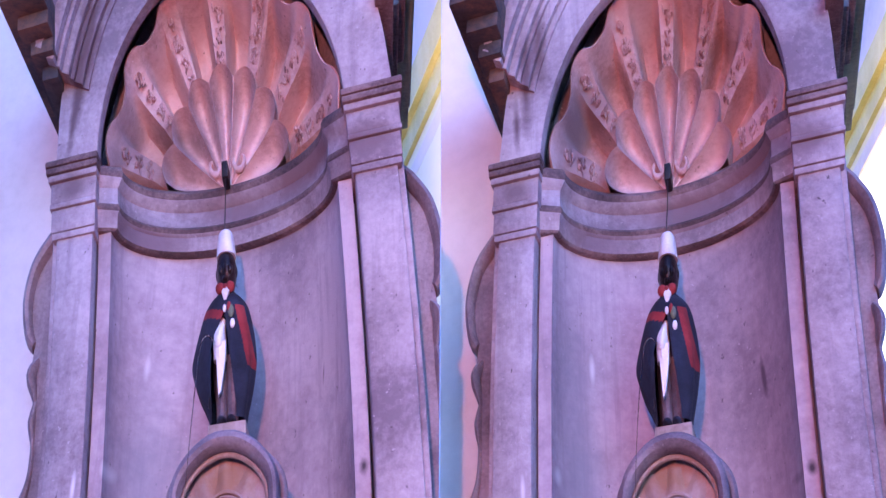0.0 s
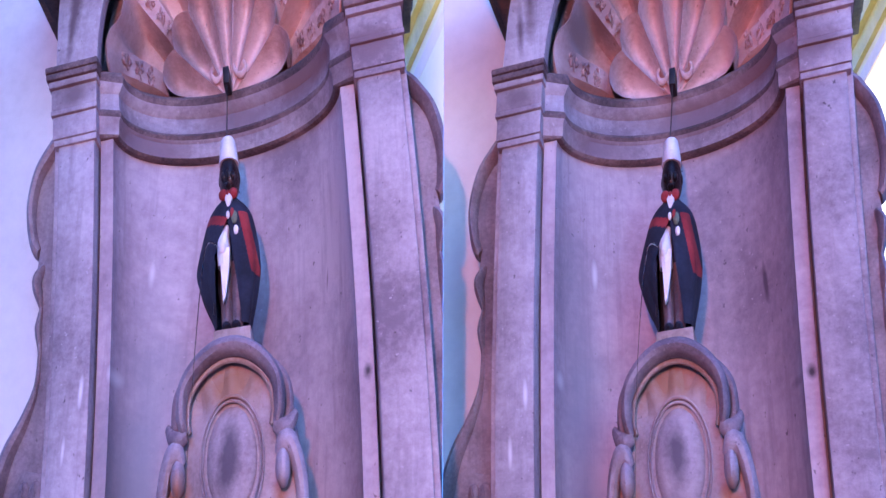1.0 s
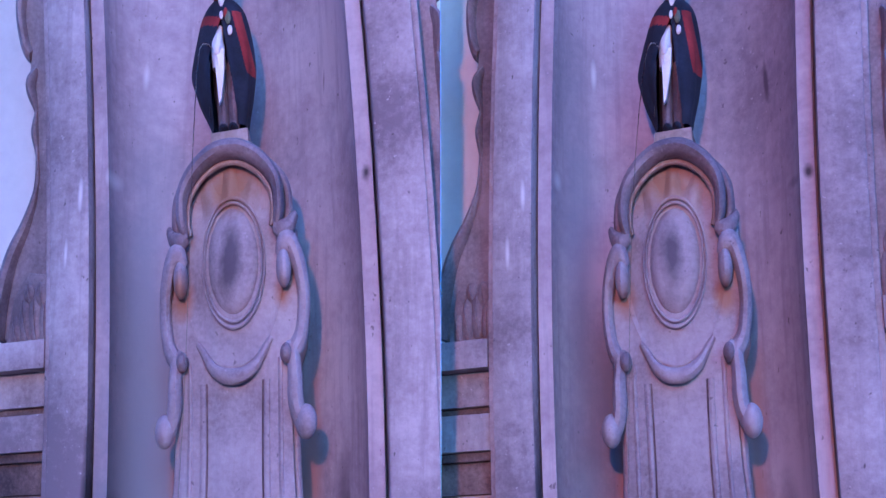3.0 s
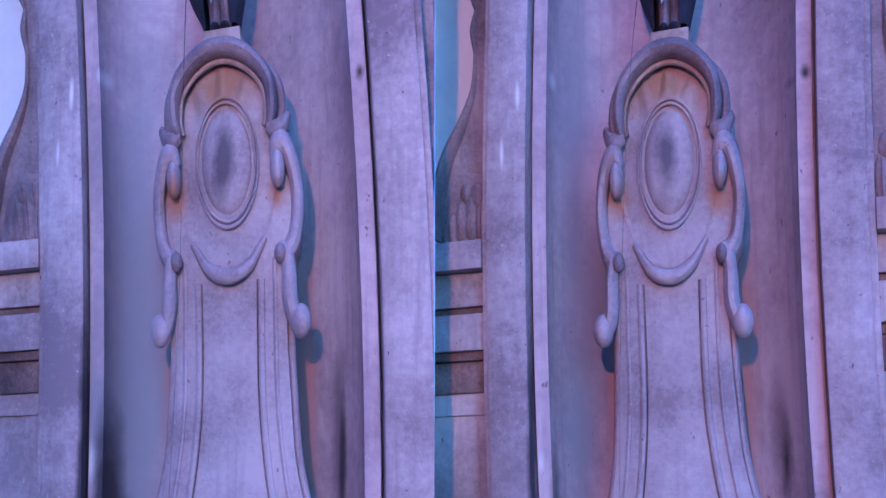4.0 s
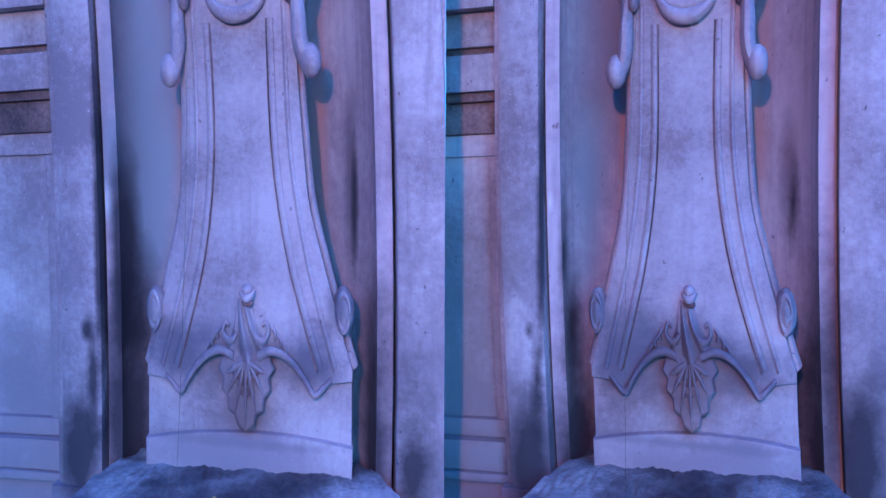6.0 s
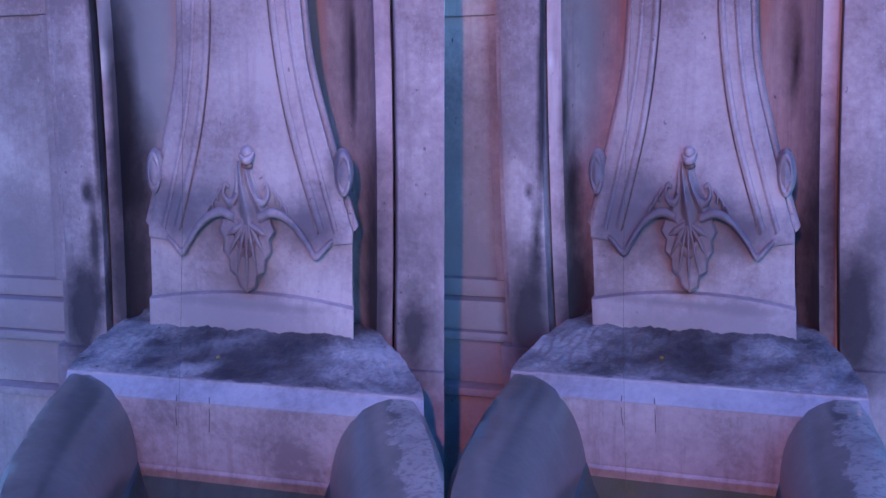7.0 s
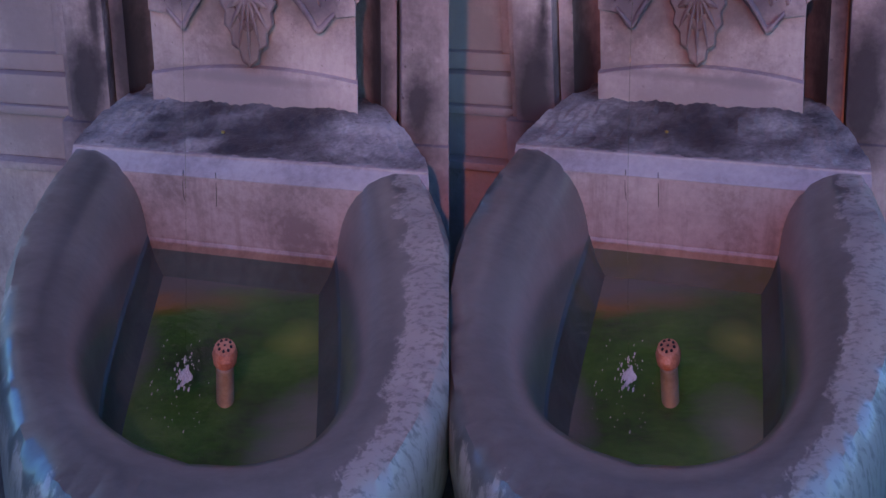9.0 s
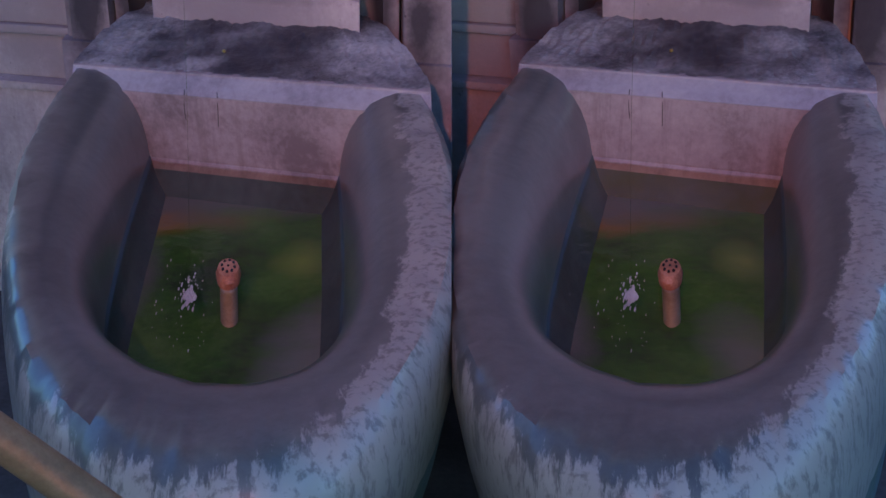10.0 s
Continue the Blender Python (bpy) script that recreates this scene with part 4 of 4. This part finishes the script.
def basin():
    b = thing("basin", (0, -1, 0), "wide grey stone basin with a lime-crusted rim", "basin", "basins")
    lip = [(0.53, -0.05), (0.525, -0.38), (0.528, -0.65), (0.52, -1.0), (0.475, -1.38), (0.36, -1.59), (0.19, -1.68), (0, -1.71)]
    crest = [(0.91, 0.05), (0.965, -0.25), (1.01, -0.6), (0.985, -1.05), (0.84, -1.50), (0.58, -1.90), (0.29, -2.09), (0, -2.15)]
    a = spline([(u, w, 0) for u, w in lip], 18)
    c = spline([(u, w, 0) for u, w in crest], 18)
    a = a + [Vector((-q.x, q.y, 0)) for q in reversed(a[:-1])]
    c = c + [Vector((-q.x, q.y, 0)) for q in reversed(c[:-1])]
    sect = [(-0.25, 0.68), (-0.10, 0.735), (0.0, 0.795), (0.02, 0.84), (0.06, 0.885), (0.12, 0.925), (0.22, 0.965), (0.35, 0.993), (0.5, 1.008), (0.65, 1.018), (0.8, 1.02), (0.9, 1.015), (0.99, 0.988), (1.03, 0.95), (1.045, 0.90), (1.04, 0.84), (1.01, 0.76), (0.95, 0.66), (0.86, 0.55), (0.75, 0.42), (0.5, 0.3), (0.35, 0.2), (0.35, 0.0)]
    rows = []
    for j, (f, z) in enumerate(sect):
        row = []
        for k, (p, q) in enumerate(zip(a, c)):
            v = p + (q - p) * f
            rough = 0.012 * noise.noise(Vector((v.x * 9, v.y * 9, z * 9))) + 0.006 * noise.noise(Vector((v.x * 40, v.y * 40, z * 15))) if f > 0.75 else 0
            row.append((v.x + basin_axis(v.y), v.y, z + rough))
        rows.append(row)
    bm = grid(rows)
    layer, along = bm.verts.layers.float.new("rim"), bm.verts.layers.float.new("along")
    bm.verts.ensure_lookup_table()
    n = len(a)
    for j, (f, z) in enumerate(sect):
        for k in range(n):
            g = k / (n - 1)
            # the crust reaches further in along the outer right and the front
            bm.verts[j * n + k][along] = g * 16
            past = f if j < 13 else 1.0 + 0.03 * (j - 12)
            bm.verts[j * n + k][layer] = past - 0.09 * max(0.0, min(1.0, (g - 0.33) / 0.1)) + (0.36 * math.exp(-((g - 0.22) / 0.17) ** 2) + 0.34 * math.exp(-(min(g, 1 - g) / 0.06) ** 2) if f > 0.4 else 0)
    for f in bm.faces:
        f.material_index = 1 if f.calc_center_median().z < 0.785 else 0
    part("bowl", bm, [BASIN, SUNK], b, "smooth grey bowl with pale crust on its rim")
    ledge = spline([(0, -0.52, 0.55), (0, -0.40, 0.775), (0, -0.395, 0.80), (0, -0.402, 0.965), (0, -0.396, 0.980), (0, -0.352, 1.018), (0, -0.33, 1.029), (0, -0.18, 1.05), (0, -0.04, 1.085), (0, 0.14, 1.10)], 10)
    rows = []
    for q in ledge:
        row = []
        for k in range(121):
            f = min(1, max(0, (q.y + 0.36) / 0.46))
            u = (-1 + k / 60) * (0.97 - 0.29 * f * f) + 0.01
            row.append((u, q.y + (0.012 * noise.noise(Vector((u * 5, q.y * 5, 3))) if q.y > -0.33 and q.z > 1.0 else 0), q.z - 0.04 * (u / 0.9) ** 2 * max(0.0, q.y + 0.3) + (0.010 * noise.noise(Vector((u * 7.3, q.y * 9, 0))) + 0.008 * noise.noise(Vector((u * 34, q.y * 34, 5))) if q.y > -0.32 and q.z > 1.0 else 0)))
        rows.append(row)
    bm = grid(rows)
    bm.faces.ensure_lookup_table()
    for f in bm.faces:
        q = f.calc_center_median()
        f.material_index = 1 if q.y > -0.335 + 0.02 * noise.noise(Vector((q.x * 14, 0, 7))) and q.z > 1.0 else 2 if f.calc_center_median().z < 0.765 else 3 if f.calc_center_median().z > 0.978 else 0
    part("back_ledge", bm, [PANEL, WET, SUNK, BEVEL], b, "wet rosy back panel under a dirty rounded ledge")
    edge = [(q.x * 1.01 + basin_axis(q.y), q.y * 1.005) for q in a]

    def sheet(z):
        rows = [[(u * f, -0.9 + (w + 0.9) * f, z) for u, w in edge] for f in (0.02, 0.35, 0.7, 1.0)]
        return grid(rows, True)

    part("bowl_floor", sheet(0.695), ALGAE, b, "basin floor covered in green algae, with water reflections painted in")
    part("crack", rope([(-0.30, -0.396, 0.995), (-0.305, -0.402, 0.95), (-0.30, -0.40, 0.91)], 0.002, 3, 6), IRON, b)
    part("crack", rope([(-0.12, -0.396, 0.995), (-0.118, -0.402, 0.95), (-0.12, -0.40, 0.90)], 0.002, 3, 6), IRON, b)
    part("rusty_hole", ball(0.41, -0.385, 0.82, 0.012, 0.006, 0.03, 10), BROWN, b)
    single("coin", ball(-0.11, -0.22, 1.058, 0.011, 0.009, 0.004, 12), GOLD, "small yellow coin lying on the dirty ledge", "coin", "coins")
    surf = single("water", sheet(WATER), WATERY, "murky green water in the basin", "water", "", "structure")
    surf.visible_shadow = False
    d = thing("drain", (0.07, -1.09, 0.6), "perforated coppery overflow rose standing in the water", "drain", "drains")
    rows = [[(0.07 + r * math.cos(radians(t)), -1.09 + r * math.sin(radians(t)), z) for t in range(0, 360, 15)] for z, r in ((0.79, 0.04), (0.793, 0.052), (0.81, 0.056), (0.824, 0.046), (0.829, 0.02))]
    part("rose", grid(rows, True, True), RUST, d)
    rows = [[(0.07 + 0.04 * math.cos(radians(t)), -1.09 + 0.04 * math.sin(radians(t)), z) for t in range(0, 360, 15)] for z in (0.60, 0.791)]
    part("pipe", grid(rows, True, True), PIPE_REFLECTION, d, "overflow pipe, pale to put in its reflection in the water")
    for k in range(9):
        t, r = radians(k * 45), 0.028 if k else 0.0
        part("hole", ball(0.07 + r * math.cos(t), -1.09 + r * math.sin(t), 0.827, 0.007, 0.007, 0.004, 8), IRON, d)
    rnd = random.Random(11)
    bits = []
    for k in range(150):
        r = abs(rnd.gauss(0, 0.022)) if k < 110 else rnd.uniform(0.03, 0.16)
        t = rnd.uniform(0, 6.28)
        c = rnd.uniform(0.0012, 0.005) if k < 110 else rnd.uniform(0.0012, 0.0025)
        bits.append(ball(-0.095 + r * math.cos(t), -1.17 + 2 * r * math.sin(t), WATER + 0.002, c, c * rnd.uniform(1.0, 3.0), c * rnd.uniform(0.3, 0.8), 8))
    # wider flat patches put the ripples' pale reflections among the foam
    for k in range(16):
        t, r = rnd.uniform(0, 6.28), abs(rnd.gauss(0, 0.016))
        c = rnd.uniform(0.006, 0.013)
        bits.append(ball(-0.095 + r * math.cos(t), -1.17 + 2.4 * r * math.sin(t), WATER + 0.001, c, c * rnd.uniform(1.0, 2.6), 0.0015, 10))
    tagged(single("splash", join(*bits), FOAM, "foam and drops where the jet falls, with flat patches for ripple reflections", "splash", "splashes"), kind="stuff")


def ground():
    bm = bmesh.new()
    bmesh.ops.create_grid(bm, x_segments=2, y_segments=2, size=300)
    mesh = bpy.data.meshes.new("ground")
    bm.to_mesh(mesh)
    bm.free()
    mesh.materials.append(PAVING)
    tagged(new("ground", mesh), "dark street paving", "ground", "", "structure")


def sky_screen(x0, x1, y0, y1, label):
    """An unseen plain block, added behind the viewer to screen off part of the sky."""
    bm = bmesh.new()
    bmesh.ops.create_cube(bm, size=1)
    for v in bm.verts:
        v.co = (x0 + (v.co.x + 0.5) * (x1 - x0), y0 + (v.co.y + 0.5) * (y1 - y0), (v.co.z + 0.5) * 10)
    mesh = bpy.data.meshes.new("sky_block")
    bm.to_mesh(mesh)
    bm.free()
    mesh.materials.append(STONE)
    tagged(new("sky_block", mesh), label, "wall", "", "structure")


sky_screen(-14, -4.3, -9, 1.5, "unseen plain block, added to screen off the sky on the left")
sky_screen(7, 15, -18, -10, "unseen plain block, added to screen off some sky on the right")
ground()
for SIDE in (-1, 1):
    surroundings()
    fountain = monument()
    shell(fountain)
    for flank in (-1, 1):
        side_scroll(fountain, flank)
        wing(fountain, flank)
    bracket()
    NUDGE = (0.025, 0.012)
    pedestal()
    NUDGE = (0.02, -0.016)
    statue()
    NUDGE = (0, 0)
    water_jet()
    basin()


def rail():
    """The rail before the fountain, close to the viewer, on its post."""
    f = new("fence")
    f.location = (0.6, 0.5, 0)
    tagged(f, "dull grey-brass handrail sloping down before the fountain", "fence")
    for name, points, radius in (("rail", ((-0.32, 0.5, 1.760), (1.52, 0.5, 0.0)), 0.0105), ("post", ((0.6, 0.5, 0.0), (0.6, 0.5, 0.885)), 0.016), ("post", ((1.4, 0.5, 0.0), (1.4, 0.5, 0.115)), 0.016)):
        a, c = Vector(points[0]), Vector(points[1])
        bm = bmesh.new()
        bmesh.ops.create_cone(bm, segments=16, radius1=radius, radius2=radius, depth=(c - a).length, cap_ends=True)
        bm.transform(Matrix.Translation((a + c) / 2) @ (c - a).to_track_quat("Z", "Y").to_matrix().to_4x4())
        mesh = bpy.data.meshes.new(name)
        bm.to_mesh(mesh)
        bm.free()
        mesh.materials.append(BRASS)
        mesh.shade_smooth()
        ob = new(name, mesh)
        ob.parent = f
        ob.matrix_parent_inverse = Matrix.Translation(-f.location)


rail()
